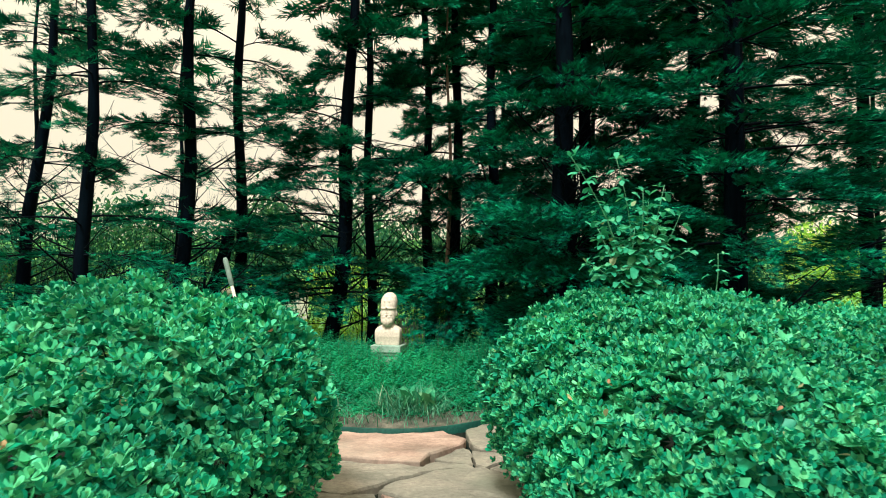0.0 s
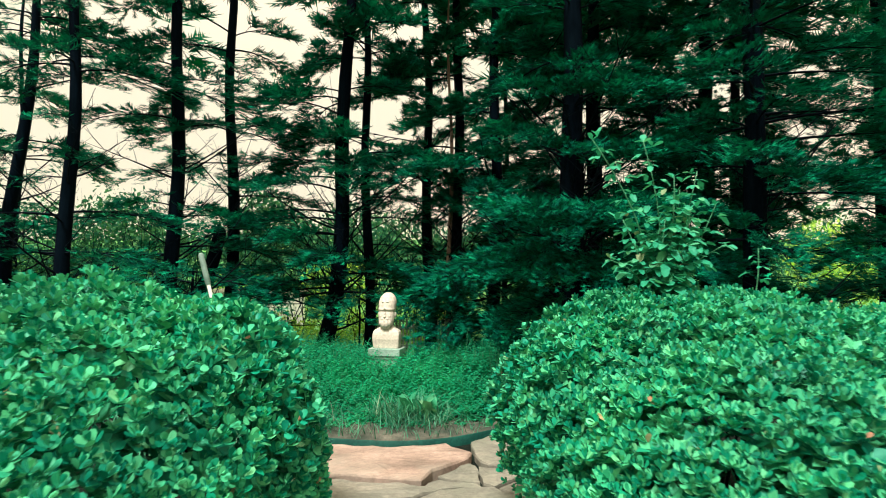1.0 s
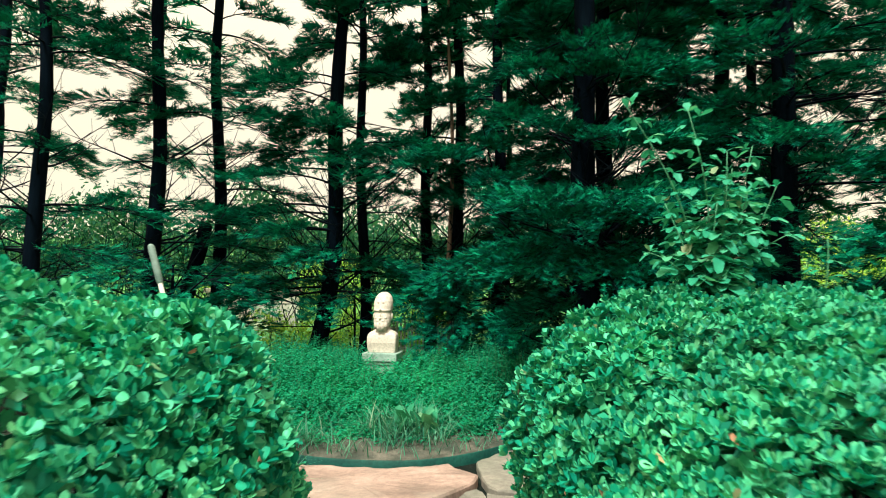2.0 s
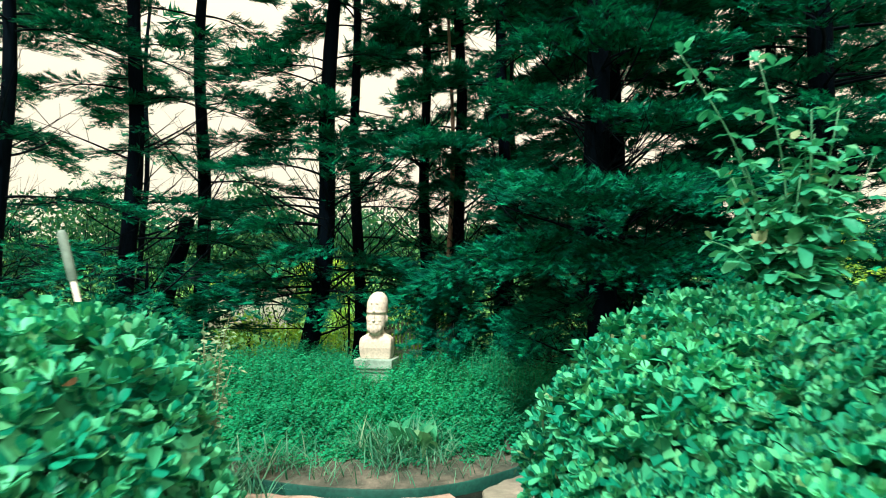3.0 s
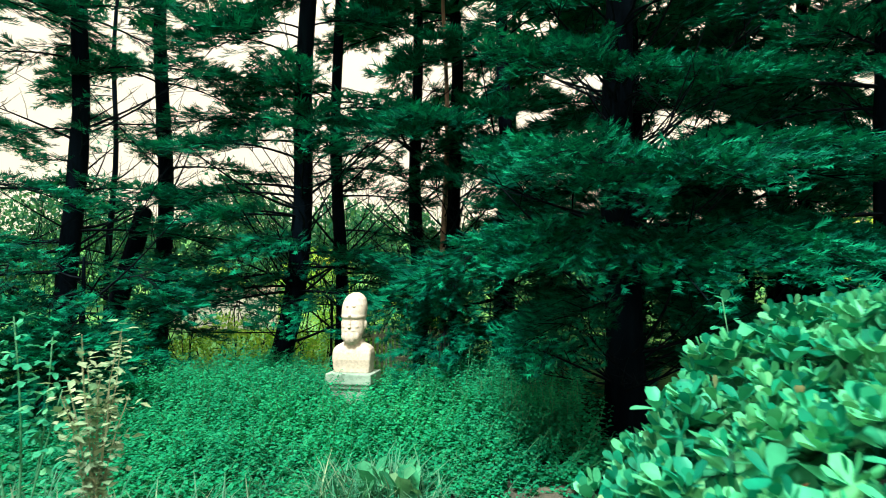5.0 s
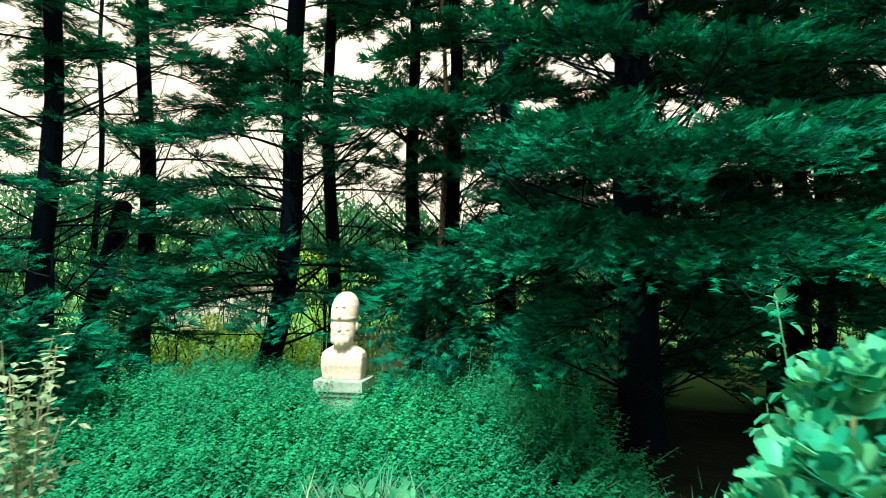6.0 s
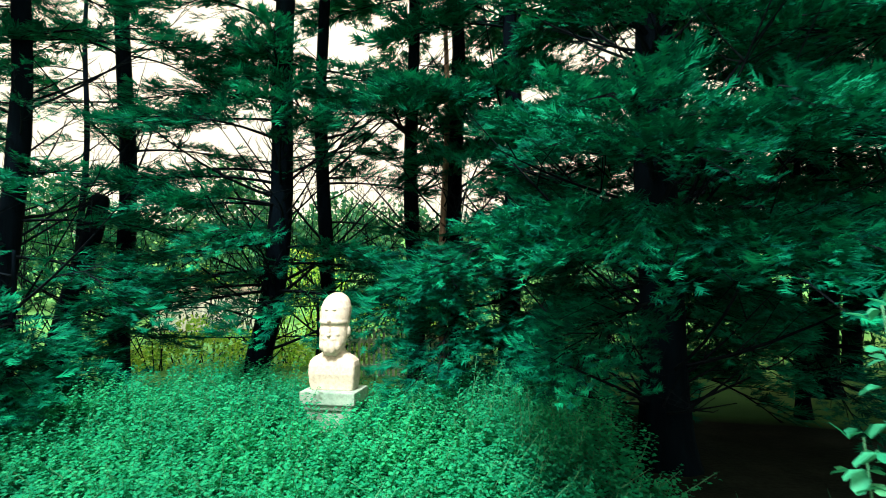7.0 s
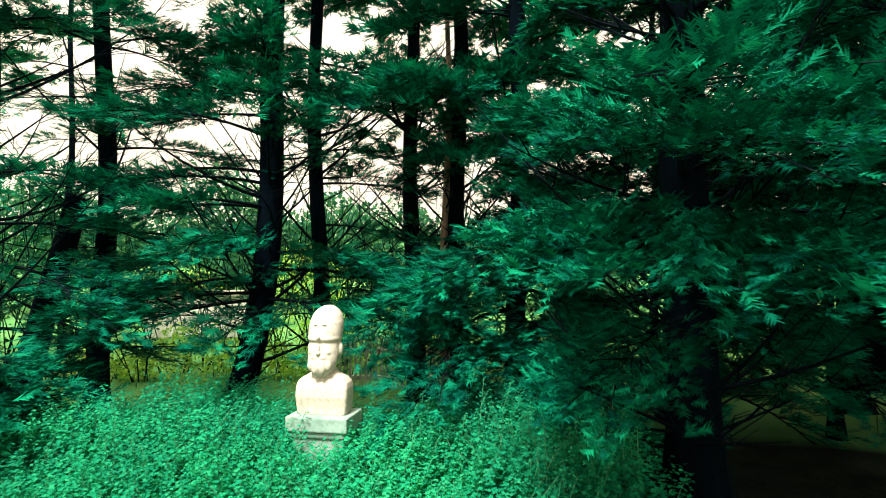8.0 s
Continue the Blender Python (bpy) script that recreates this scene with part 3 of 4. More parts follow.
# two low trees added to fill the shaded hollow behind the larger cypress
conifer(1.8, 7.9, 3.2, 0.05, "low young cypress added as dark filling behind the larger one", (), 36, 0.4, (0.6, 1.1), (0, 0), 30, 0.13, MEDIUM, 150, seed=40)
conifer(3.1, 8.0, 3.4, 0.05, "low young cypress added as dark filling behind the larger one", (), 36, 0.4, (0.7, 1.2), (0, 0), 34, 0.13, MEDIUM, 140, seed=41)
# a young one with sprays down to the soil
conifer(-3.0, 7.2, 1.42, 0.045, "low young cypress with drooping sprays to the ground", [(0.9, -65, 0.95, 0.1), (0.7, -50, 0.8, 0.1), (0.8, -95, 0.95, 0.1), (0.5, -75, 0.9, 0.0), (1.1, -70, 0.9, 0.1), (1.0, -110, 0.9, 0.1), (0.5, -120, 0.9, 0.0)], 14, 0.25, (0.5, 0.9), (0, 0), 2, 0.15, FINE, 160, seed=18)
# a thinner second row
for k, (x, y, n, low) in enumerate([(-8.2, 11.5, 24, 1.0), (-5.7, 12.4, 14, 2.4), (1.2, 11.6, 22, 1.8), (3.0, 11.4, 20, 2.6), (8.6, 11.4, 20, 1.8)]):
    conifer(x, y, 9.0, 0.06, PLAIN if x < 1 else DENSE, (), n, low, (0.7, 1.5), (0.1 * math.sin(k), 0), 14, 0.2, COARSE, 85, seed=20 + k)


def dead_trunk():
    t = thing("dead_trunk", "slanting dead trunk broken off among the cypresses", "tree", at=pose(-3.62, 8.6, 0))
    s = Soup()
    s.tube([(0, 0, -0.05), (0.06, 0, 0.4), (0.2, 0.02, 1.0), (0.36, 0.04, 1.6), (0.42, 0.05, 1.9), (0.43, 0.05, 1.93)], [0.14, 0.11, 0.1, 0.09, 0.085, 0.05], 12)
    s.v[0] += np.random.default_rng(5).normal(0, 0.006, s.v[0].shape)
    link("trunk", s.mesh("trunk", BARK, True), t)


dead_trunk()

# ---- shrubs beside the path ----


def mound_points(mounds, n, inset=1.0):
    """Points and normals on the outer skin of overlapping mounds."""
    vol = np.array([rx * ry + rx * rz + ry * rz for *_, rx, ry, rz in mounds])
    pts, nrm = [], []
    for (cx, cy, cz, rx, ry, rz), share in zip(mounds, vol / vol.sum()):
        k = int(n * share)
        u = rng.normal(0, 1, (k, 3))
        u /= np.linalg.norm(u, axis=1, keepdims=True)
        c, r = np.array([cx, cy, cz]), np.array([rx, ry, rz])
        lump = 1 + 0.055 * np.sin(5 * u[:, 0] + cx * 3) * np.sin(6 * u[:, 1] + cy) + 0.04 * np.sin(13 * u[:, 2] + 9 * u[:, 0]) * np.sin(11 * u[:, 1] + 2) + 0.025 * np.sin(23 * u[:, 0] + 17 * u[:, 1]) * np.sin(21 * u[:, 2]) + rng.normal(0, 0.028, k)
        p = c + u * r * inset * lump[:, None]
        nn = u / r
        nn /= np.linalg.norm(nn, axis=1, keepdims=True)
        keep = (p[:, 2] > 0.03) & (rng.random(k) < np.where(nn[:, 2] < -0.25, 0.3, 1.0) * np.where((nn[:, 1] > 0.35) & (nn[:, 2] < 0.6), 0.2, 1.0) * np.where((np.abs(p[:, 0]) > 2.3) & (nn[:, 1] > -0.2), 0.4, 1.0))
        for ox, oy, oz, ax, ay, az in mounds:
            if (ox, oy, oz) != (cx, cy, cz):
                keep &= (((p - np.array([ox, oy, oz])) / (np.array([ax, ay, az]) * inset * 0.97)) ** 2).sum(1) > 1
        pts.append(p[keep])
        nrm.append(nn[keep])
    return np.concatenate(pts), np.concatenate(nrm)


BOX_LEAVES = [leaf_shape(0.042, 0.029, 0.18, -0.2, 0.7), leaf_shape(0.04, 0.027, 0.26, -0.32, 0.7), leaf_shape(0.043, 0.029, 0.1, 0.05, 0.72)]
PLAIN_LEAVES = [leaf_shape(0.043, 0.029, 0.16, 0.15, 0.68, True), small_leaf(0.048, 0.035)]


LOOSE = [tri_mesh("leaf", v, f, LOOSELEAF, True) for v, f in BOX_LEAVES]


def shrub(label, mounds, rosettes, seed, scale=1.0, k=9):
    global rng
    rng = np.random.default_rng(seed)
    bush = thing("shrub", label, "shrub", "shrubs beside the path", at=pose(mounds[1][0], mounds[1][1], 0))
    base = np.array([mounds[1][0], mounds[1][1], 0.0])
    leaves, wood = Soup(), Soup()
    for inset, share in ((1.0, 1.0), (0.93, 0.4), (0.84, 0.3), (0.7, 0.22)):
        p, n = mound_points(mounds, int(rosettes * share), inset)
        stem = n * 0.7 + np.array([0, 0, 0.7]) + rng.normal(0, 0.25, n.shape)
        stem /= np.linalg.norm(stem, axis=1, keepdims=True)
        ref = np.cross(stem, rng.normal(0, 1, n.shape))
        ref /= np.linalg.norm(ref, axis=1, keepdims=True)
        other = np.cross(stem, ref)
        whole = (scale if inset > 0.96 else 1.15 if inset > 0.8 else 1.35) * rng.uniform(0.72, 1.12, len(p))
        for j in range(k if inset > 0.96 else 5):
            # an outer ring that spreads, an inner one that stands up
            inner = j >= 5
            th = 2 * np.pi * (j / 5 if not inner else (j - 5) / (k - 5) + 0.1) + rng.uniform(-0.22, 0.22, len(p))
            out = ref * np.cos(th)[:, None] + other * np.sin(th)[:, None]
            axis = out * (0.5 if inner else 0.85) + stem * (0.95 if inner else 0.6) + rng.normal(0, 0.1, out.shape)
            sz = whole * rng.uniform(0.85, 1.1, len(p)) * (0.8 if inner else 1.0)
            shape = PLAIN_LEAVES[1] if inset < 0.96 else BOX_LEAVES[j % 2] if inner and j % 2 else PLAIN_LEAVES[0]
            leaves.stamp(shape, axis, stem, p - base + stem * (0.014 if inner else 0.0) + out * 0.004, sz)
        if inset > 0.96:
            # the leaves nearest the path are parts of their own
            near = np.flatnonzero((np.abs(p[:, 0]) < 0.95) & (n[:, 1] < 0.3) & (n[:, 2] > -0.2))[:50]
            for q in near:
                for j in range(4):
                    d = Vector(stem[q]) * 0.5 + Vector(ref[q]) * math.cos(1.6 * j) + Vector(other[q]) * math.sin(1.6 * j)
                    m = d.to_track_quat("X", "Z").to_matrix().to_4x4()
                    m.translation = Vector(p[q] - base + stem[q] * 0.035)
                    link("leaf", LOOSE[j % 3], bush, "", m)
        if inset == 0.93:
            for q in range(0, len(p), 30):
                c = np.array(min(mounds, key=lambda m: (m[0] - p[q][0]) ** 2 + (m[1] - p[q][1]) ** 2)[:3])
                root = np.array([c[0], c[1], 0.05]) + rng.normal(0, 0.08, 3) * (1, 1, 0)
                mid = (root + p[q]) / 2 + np.array([0, 0, 0.12])
                wood.tube(np.array([root, mid, p[q]]) - base, [0.009, 0.006, 0.003], 4)
    tagged(link("foliage", leaves.mesh("foliage", BOXLEAF, True), bush, "rounded glossy green leaves in whorls"), kind="stuff")
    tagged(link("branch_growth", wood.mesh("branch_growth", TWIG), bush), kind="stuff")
    return bush


RIGHT_MOUNDS = [(0.74, 3.18, 0.6, 0.5, 0.55, 0.45), (1.35, 3.2, 0.7, 0.88, 0.85, 0.46), (1.12, 3.3, 0.36, 0.8, 0.5, 0.48), (1.15, 2.55, 0.42, 0.78, 0.75, 0.56), (2.4, 3.1, 0.48, 1.0, 0.95, 0.6), (0.96, 3.36, 0.87, 0.47, 0.42, 0.31)]
LEFT_MOUNDS = [(-0.96, 2.7, 0.62, 0.42, 0.5, 0.5), (-1.4, 2.62, 0.55, 0.8, 0.82, 0.65), (-1.2, 3.0, 0.36, 0.62, 0.6, 0.48), (-1.6, 1.85, 0.4, 0.85, 0.7, 0.56), (-2.75, 2.5, 0.5, 1.0, 1.0, 0.64), (-1.12, 2.92, 0.84, 0.45, 0.45, 0.29)]
shrub("broad rounded shrub of glossy bright green leaves beside the path", RIGHT_MOUNDS, 22500, 31, 0.76, 7)
shrub("wide billowing shrub of glossy green leaves with a few reddish ones", LEFT_MOUNDS, 16000, 32, 0.86, 8)

# ---- planting round the bust ----
NETTLE_LEAVES = [small_leaf(0.037, 0.025), small_leaf(0.034, 0.025)]


def nettle_bed():
    """A thick bed of small-leaved plants."""
    global rng
    rng = np.random.default_rng(41)
    bed = thing("nettle_bed", "thick bed of small-leaved bright green nettles round the pedestal", "ground cover")
    leaves, stems = Soup(), Soup()
    n = 10200
    x, y = rng.uniform(-3.3, 1.15, n), rng.uniform(5.0, 8.3, n)
    front = 5.2 + 0.1 * np.sin(2.2 * x) + 0.42 * np.clip(x - 0.25, 0, 3) + 0.15 * np.clip(-x - 1.4, 0, 3)
    keep = (y > front + rng.uniform(0, 0.12, n)) & ~((np.abs(x + 0.66) < 0.2) & (np.abs(y - 6.85) < 0.2)) & (y < 7.6 + 0.35 * np.sin(3 * x)) & (x < 0.95 - 0.25 * (y - 6.6))
    x, y = x[keep], y[keep]
    hgt = (0.06 + 0.35 * np.clip((y - front[keep]) / (1.35 - 0.7 * np.clip(x / 0.5, 0, 1)), 0, 1)) * (1 + 0.16 * np.sin(3.3 * x + 0.7) * np.sin(2.7 * y) + rng.normal(0, 0.14, len(x)) + 0.18 * (rng.random(len(x)) < 0.08))
    hgt *= np.where((x > 0.1) & (x < 0.5) & (y < 6.6), 1.12, 1.0)
    hgt *= 1 - 0.38 * np.exp(-((x + 0.6) / 0.24) ** 2 - ((y - 6.55) / 0.34) ** 2)
    z0 = ground_height(x, y)
    lean = rng.normal(0, 0.09, (len(x), 2))
    for i in range(0, len(x), 3):
        p = np.array([[x[i], y[i], z0[i]], [x[i] + lean[i, 0] * 0.4, y[i] + lean[i, 1] * 0.4, z0[i] + hgt[i] * 0.55], [x[i] + lean[i, 0], y[i] + lean[i, 1], z0[i] + hgt[i]]])
        stems.tube(p, [0.003, 0.0025, 0.0015], 3)
    for level in range(7):
        u = 1 - level * 0.1
        for side in range(4 if level < 4 else 2):
            th = side * np.pi / 2 + level * 0.8 + rng.uniform(-0.5, 0.5, len(x))
            if side >= 2:
                th += 0.4
            p = np.stack([x + lean[:, 0] * u * u, y + lean[:, 1] * u * u, z0 + hgt * u - 0.01 * side], 1)
            axis = np.stack([np.cos(th), np.sin(th), rng.uniform(-0.35, 0.45, len(x))], 1)
            up = np.array([0, 0, 1.0]) + rng.normal(0, 0.3, axis.shape)
            leaves.stamp(NETTLE_LEAVES[0 if level > 2 else side % 2], axis, up, p, (0.55 + 0.5 * min(level, 4) / 4 * 1.0) * rng.uniform(0.8, 1.35, len(x)))
    tagged(link("foliage", leaves.mesh("foliage", NETTLE), bed), kind="stuff")
    tagged(link("stem_growth", stems.mesh("stem_growth", STEM), bed, "thin upright green stems"), kind="stuff")


nettle_bed()


def blade(length, width, bend):
    v, f = [], []
    for i, s in enumerate((0, 0.35, 0.7, 1.0)):
        w = width * (1 - s) ** 0.6 / 2
        v += [(s * length * (1 - 0.3 * bend * s), w, -bend * length * s * s), (s * length * (1 - 0.3 * bend * s), -w, -bend * length * s * s)]
        if i:
            a = 2 * i - 2
            f += [(a, a + 2, a + 1), (a + 1, a + 2, a + 3)]
    return np.array(v), np.array(f)


BLADES = [blade(0.2, 0.008, 0.2), blade(0.22, 0.007, 0.5), blade(0.18, 0.006, 0.75)]


def grass(name, label, spots, seed, spread=0.12, per=60, scale=1.0, lift=0.0):
    global rng
    rng = np.random.default_rng(seed)
    s = Soup()
    for x, y, k in spots:
        n = int(per * k)
        px, py = x + rng.normal(0, spread, n), y + rng.normal(0, spread * 0.6, n)
        p = np.stack([px, py, ground_height(px, py) + lift], 1)
        th = rng.uniform(0, 2 * np.pi, n)
        axis = np.stack([0.45 * np.cos(th), 0.45 * np.sin(th), np.ones(n)], 1)
        up = np.stack([-np.cos(th), -np.sin(th), np.full(n, 0.4)], 1)
        for j, b in enumerate(BLADES):
            w = rng.integers(0, 3, n) == j
            s.stamp(b, axis[w], up[w], p[w], scale * k ** 0.3 * rng.uniform(0.5, 1.3, w.sum()))
    return tagged(link(name, s.mesh(name, GRASSM)), label, "grass", kind="stuff")


grass("grass_tufts", "thin grey-green grass tufts at the edge of the bed", [(-0.45, 5.32, 1.4), (-0.32, 5.38, 1.8), (-0.2, 5.33, 1.6), (-0.1, 5.2, 0.9), (-0.35, 5.12, 0.8), (-0.7, 5.0, 0.35), (0.15, 5.05, 0.35), (-0.12, 4.92, 0.3), (-0.5, 4.9, 0.25), (0.35, 5.2, 0.4), (-0.9, 5.1, 0.4), (-0.6, 5.42, 0.9), (-0.02, 5.45, 0.5), (-0.85, 5.45, 0.5), (-0.4, 5.16, 0.4), (-1.05, 5.2, 0.8)], 51, 0.1, 90, 1.2, 0.03)
grass("rank_grass", "rank grass and straw beside the shrub", [(-1.3, 4.95, 1.4), (-1.5, 4.7, 1.5), (-1.2, 4.6, 1.2), (-1.75, 4.85, 1.4), (-2.0, 5.0, 1.2), (-1.4, 4.3, 1.4), (-1.7, 4.3, 1.4), (-1.15, 4.25, 1.0), (-2.0, 4.5, 1.3), (-1.9, 4.1, 1.2), (-1.45, 4.0, 1.2), (-2.3, 4.8, 1.2)], 54, 0.14, 90, 1.5, 0.02)
grass("dry_grass", "sparse dry grass in the shade under the cypress", [(1.15, 5.6, 0.8), (1.4, 5.4, 0.8), (1.7, 5.5, 0.6), (1.0, 5.3, 0.7), (1.9, 5.8, 0.6), (0.85, 5.6, 0.6)], 52, 0.14, 50)
grass("joint_grass", "small green tufts in the joints of the flagstones", [(-0.32, 3.6, 0.35), (-0.26, 3.64, 0.3), (0.12, 3.18, 0.5), (0.2, 3.15, 0.4), (-0.02, 3.86, 0.15)], 53, 0.025, 60, 0.25)

# ---- bust and pedestal ----


def ring(cx, cy, z, rx, ry, power, sides=28):
    out = []
    for j in range(sides):
        t = 2 * math.pi * j / sides
        c, s = math.cos(t), math.sin(t)
        out.append((cx + rx * math.copysign(abs(c) ** (2 / power), c), cy + ry * math.copysign(abs(s) ** (2 / power), s), z))
    return out


def loft(bm, rings):
    rows = [[bm.verts.new(p) for p in r] for r in rings]
    for a, b in zip(rows, rows[1:]):
        for j in range(len(a)):
            k = (j + 1) % len(a)
            bm.faces.new((a[j], a[k], b[k], b[j]))
    bm.faces.new(rows[0][::-1])
    bm.faces.new(rows[-1])


def bust_mesh():
    """Square-cut shoulders, a bearded head and a pushed-back helmet, in one skin. Faces -y."""
    bm = bmesh.new()
    # chest block, cut straight at the sides
    loft(bm, [ring(*r) for r in [
        (0, 0, 0.0, 0.142, 0.066, 9), (0, 0, 0.04, 0.15, 0.07, 9), (0, -0.004, 0.1, 0.155, 0.076, 8), (0, -0.002, 0.15, 0.155, 0.074, 7), (0, 0.002, 0.18, 0.149, 0.07, 6), (0, 0.006, 0.2, 0.132, 0.066, 4.5),
        (0, 0.01, 0.216, 0.104, 0.062, 3), (0, 0.008, 0.234, 0.076, 0.06, 2.3), (0, 0.0, 0.262, 0.062, 0.06, 2), (0, -0.005, 0.32, 0.058, 0.06, 2)]])
    # head with the beard, drawn in under the brow
    loft(bm, [ring(*r) for r in [
        (0, -0.06, 0.216, 0.026, 0.022, 2), (0, -0.058, 0.234, 0.052, 0.044, 2), (0, -0.048, 0.262, 0.074, 0.062, 2.1), (0, -0.034, 0.3, 0.085, 0.078, 2.1), (0, -0.018, 0.34, 0.089, 0.088, 2.1),
        (0, -0.008, 0.375, 0.089, 0.092, 2.1), (0, 0.0, 0.398, 0.09, 0.091, 2), (0, 0.004, 0.42, 0.09, 0.092, 2), (0, 0.01, 0.45, 0.08, 0.08, 2)]])
    # helmet, tall and rounded, tipped back, with a rim that stands out over the brow
    loft(bm, [ring(*r) for r in [
        (0, 0.0, 0.414, 0.09, 0.096, 2.1), (0, 0.0, 0.42, 0.095, 0.101, 2.1), (0, 0.0, 0.43, 0.096, 0.103, 2.1), (0, 0.006, 0.442, 0.096, 0.102, 2.1), (0, 0.016, 0.48, 0.098, 0.106, 2.1),
        (0, 0.026, 0.52, 0.096, 0.105, 2), (0, 0.038, 0.56, 0.083, 0.094, 2), (0, 0.046, 0.59, 0.06, 0.07, 2), (0, 0.052, 0.61, 0.026, 0.03, 2)]])
    # neck guard at the back
    loft(bm, [ring(*r) for r in [(0, 0.075, 0.29, 0.05, 0.012, 2), (0, 0.075, 0.34, 0.068, 0.02, 2), (0, 0.06, 0.42, 0.076, 0.04, 2)]])
    # nose, cheeks, moustache, beard, ears, peak of the rim, the two eye openings of the helmet
    for x, y, z, rx, ry, rz in [(0, -0.098, 0.372, 0.01, 0.016, 0.028), (0, -0.11, 0.35, 0.014, 0.014, 0.011), (0.042, -0.078, 0.352, 0.024, 0.02, 0.02), (-0.042, -0.078, 0.352, 0.024, 0.02, 0.02),
                                (0.092, 0.005, 0.365, 0.014, 0.022, 0.036), (-0.092, 0.005, 0.365, 0.014, 0.022, 0.036), (0, -0.108, 0.438, 0.012, 0.01, 0.014),
                                (0.024, -0.076, 0.508, 0.016, 0.016, 0.004), (-0.024, -0.076, 0.508, 0.016, 0.016, 0.004),
                                (0.02, -0.099, 0.325, 0.024, 0.012, 0.012), (-0.02, -0.099, 0.325, 0.024, 0.012, 0.012),
                                (0.05, -0.084, 0.28, 0.022, 0.022, 0.034), (-0.05, -0.084, 0.28, 0.022, 0.022, 0.034), (0.02, -0.1, 0.27, 0.022, 0.018, 0.04), (-0.02, -0.1, 0.27, 0.022, 0.018, 0.04)]:
        bmesh.ops.create_icosphere(bm, subdivisions=2, radius=1, matrix=Matrix.LocRotScale((x, y, z), None, (rx, ry, rz)))
    return bm


def make_bust():
    ob = part("bust", bust_mesh(), MARBLE, None, "", True, BUST_AT)
    tagged(ob, "white cast stone bust with beard and tall helmet, on a pedestal", "statue")
    r = ob.modifiers.new("skin", "REMESH")
    r.mode, r.voxel_size, r.use_smooth_shade = "VOXEL", 0.004, True
    s = ob.modifiers.new("soften", "SMOOTH")
    s.factor, s.iterations = 0.5, 2


BUST_AT = pose(-0.64, 6.85, 0.455, 0, 0, -11)
make_bust()


def make_pedestal():
    ped = thing("pedestal", "weathered square pedestal half hidden in nettles, its shade in the colour", "pedestal", at=pose(-0.64, 6.85, 0.0, 0, 0, -11))
    for name, z, w, d, h, bev in (("cap_slab", 0.415, 0.36, 0.27, 0.08, 0.008), ("moulding", 0.357, 0.325, 0.235, 0.036, 0.012), ("shaft", 0.17, 0.29, 0.2, 0.338, 0.006), ("plinth", 0.02, 0.36, 0.27, 0.1, 0.01)):
        bm = bmesh.new()
        box(bm, 0, 0, z, w, d, h, bev)
        part(name, bm, CAST, ped)


make_pedestal()
# ---- flagstone path ----


def slab(outline, thick, material, seed, label=""):
    """An uneven flagstone with a chipped outline."""
    r = random.Random(seed)
    pts = []
    for (x0, y0), (x1, y1) in zip(outline, outline[1:] + outline[:1]):
        n = max(2, int(math.hypot(x1 - x0, y1 - y0) / 0.07))
        for i in range(n):
            t = i / n
            pts.append((x0 + (x1 - x0) * t + r.uniform(-0.012, 0.012), y0 + (y1 - y0) * t + r.uniform(-0.012, 0.012)))
    cx, cy = sum(p[0] for p in pts) / len(pts), sum(p[1] for p in pts) / len(pts)
    bm = bmesh.new()
    rows = []
    for f, z in ((0.99, -0.05), (0.995, thick - 0.012), (0.98, thick), (0.8, thick + 0.003), (0.5, thick + 0.005)):
        rows.append([bm.verts.new(((x - cx) * f + cx, (y - cy) * f + cy, z + (r.uniform(-0.005, 0.005) if z > thick - 0.001 else 0))) for x, y in pts])
    mid = bm.verts.new((cx, cy, thick + 0.004))
    for a, b in zip(rows, rows[1:]):
        for j in range(len(pts)):
            k = (j + 1) % len(pts)
            bm.faces.new((a[j], a[k], b[k], b[j]))
    for j in range(len(pts)):
        bm.faces.new((rows[-1][j], rows[-1][(j + 1) % len(pts)], mid))
    return part("flagstone", bm, material, PAVING, label, False)


PAVING = thing("path", "uneven irregular sandstone flagstones with mossy joints", "path", kind="structure")
slab([(-1.15, 4.0), (-0.64, 3.98), (-0.15, 3.89), (-0.08, 4.06), (0.16, 4.32), (0.17, 4.44), (0.0, 4.62), (-0.38, 4.55), (-0.74, 4.6), (-1.15, 4.66)], 0.045, SANDSTONE, 1, "large pinkish sandstone slab")
slab([(0.21, 4.29), (0.43, 4.17), (0.85, 4.3), (0.9, 4.9), (0.42, 4.98), (0.17, 4.72), (0.2, 4.45)], 0.024, GREYSTONE, 2)
slab([(-0.06, 4.04), (0.06, 3.94), (0.2, 3.93), (0.19, 4.24), (0.15, 4.27)], 0.016, GREYSTONE, 10)
slab([(0.22, 3.92), (0.28, 3.86), (0.5, 4.08), (0.42, 4.14), (0.21, 4.24)], 0.012, GREYSTONE, 11)
slab([(-0.14, 3.86), (0.01, 3.83), (0.24, 3.84), (0.19, 3.91), (0.05, 3.92), (-0.07, 4.0)], 0.01, GREYSTONE, 12)
slab([(-1.1, 3.45), (-0.75, 3.43), (-0.55, 3.37), (-0.4, 3.51), (-0.26, 3.63), (-0.02, 3.81), (-0.16, 3.85), (-0.64, 3.95), (-1.1, 3.97)], 0.026, GREYSTONE, 4)
slab([(-0.38, 3.38), (-0.16, 3.27), (0.16, 3.27), (0.51, 3.3), (0.5, 3.56), (0.27, 3.8), (0.02, 3.8), (-0.22, 3.6), (-0.36, 3.49)], 0.03, GREYSTONE, 5)
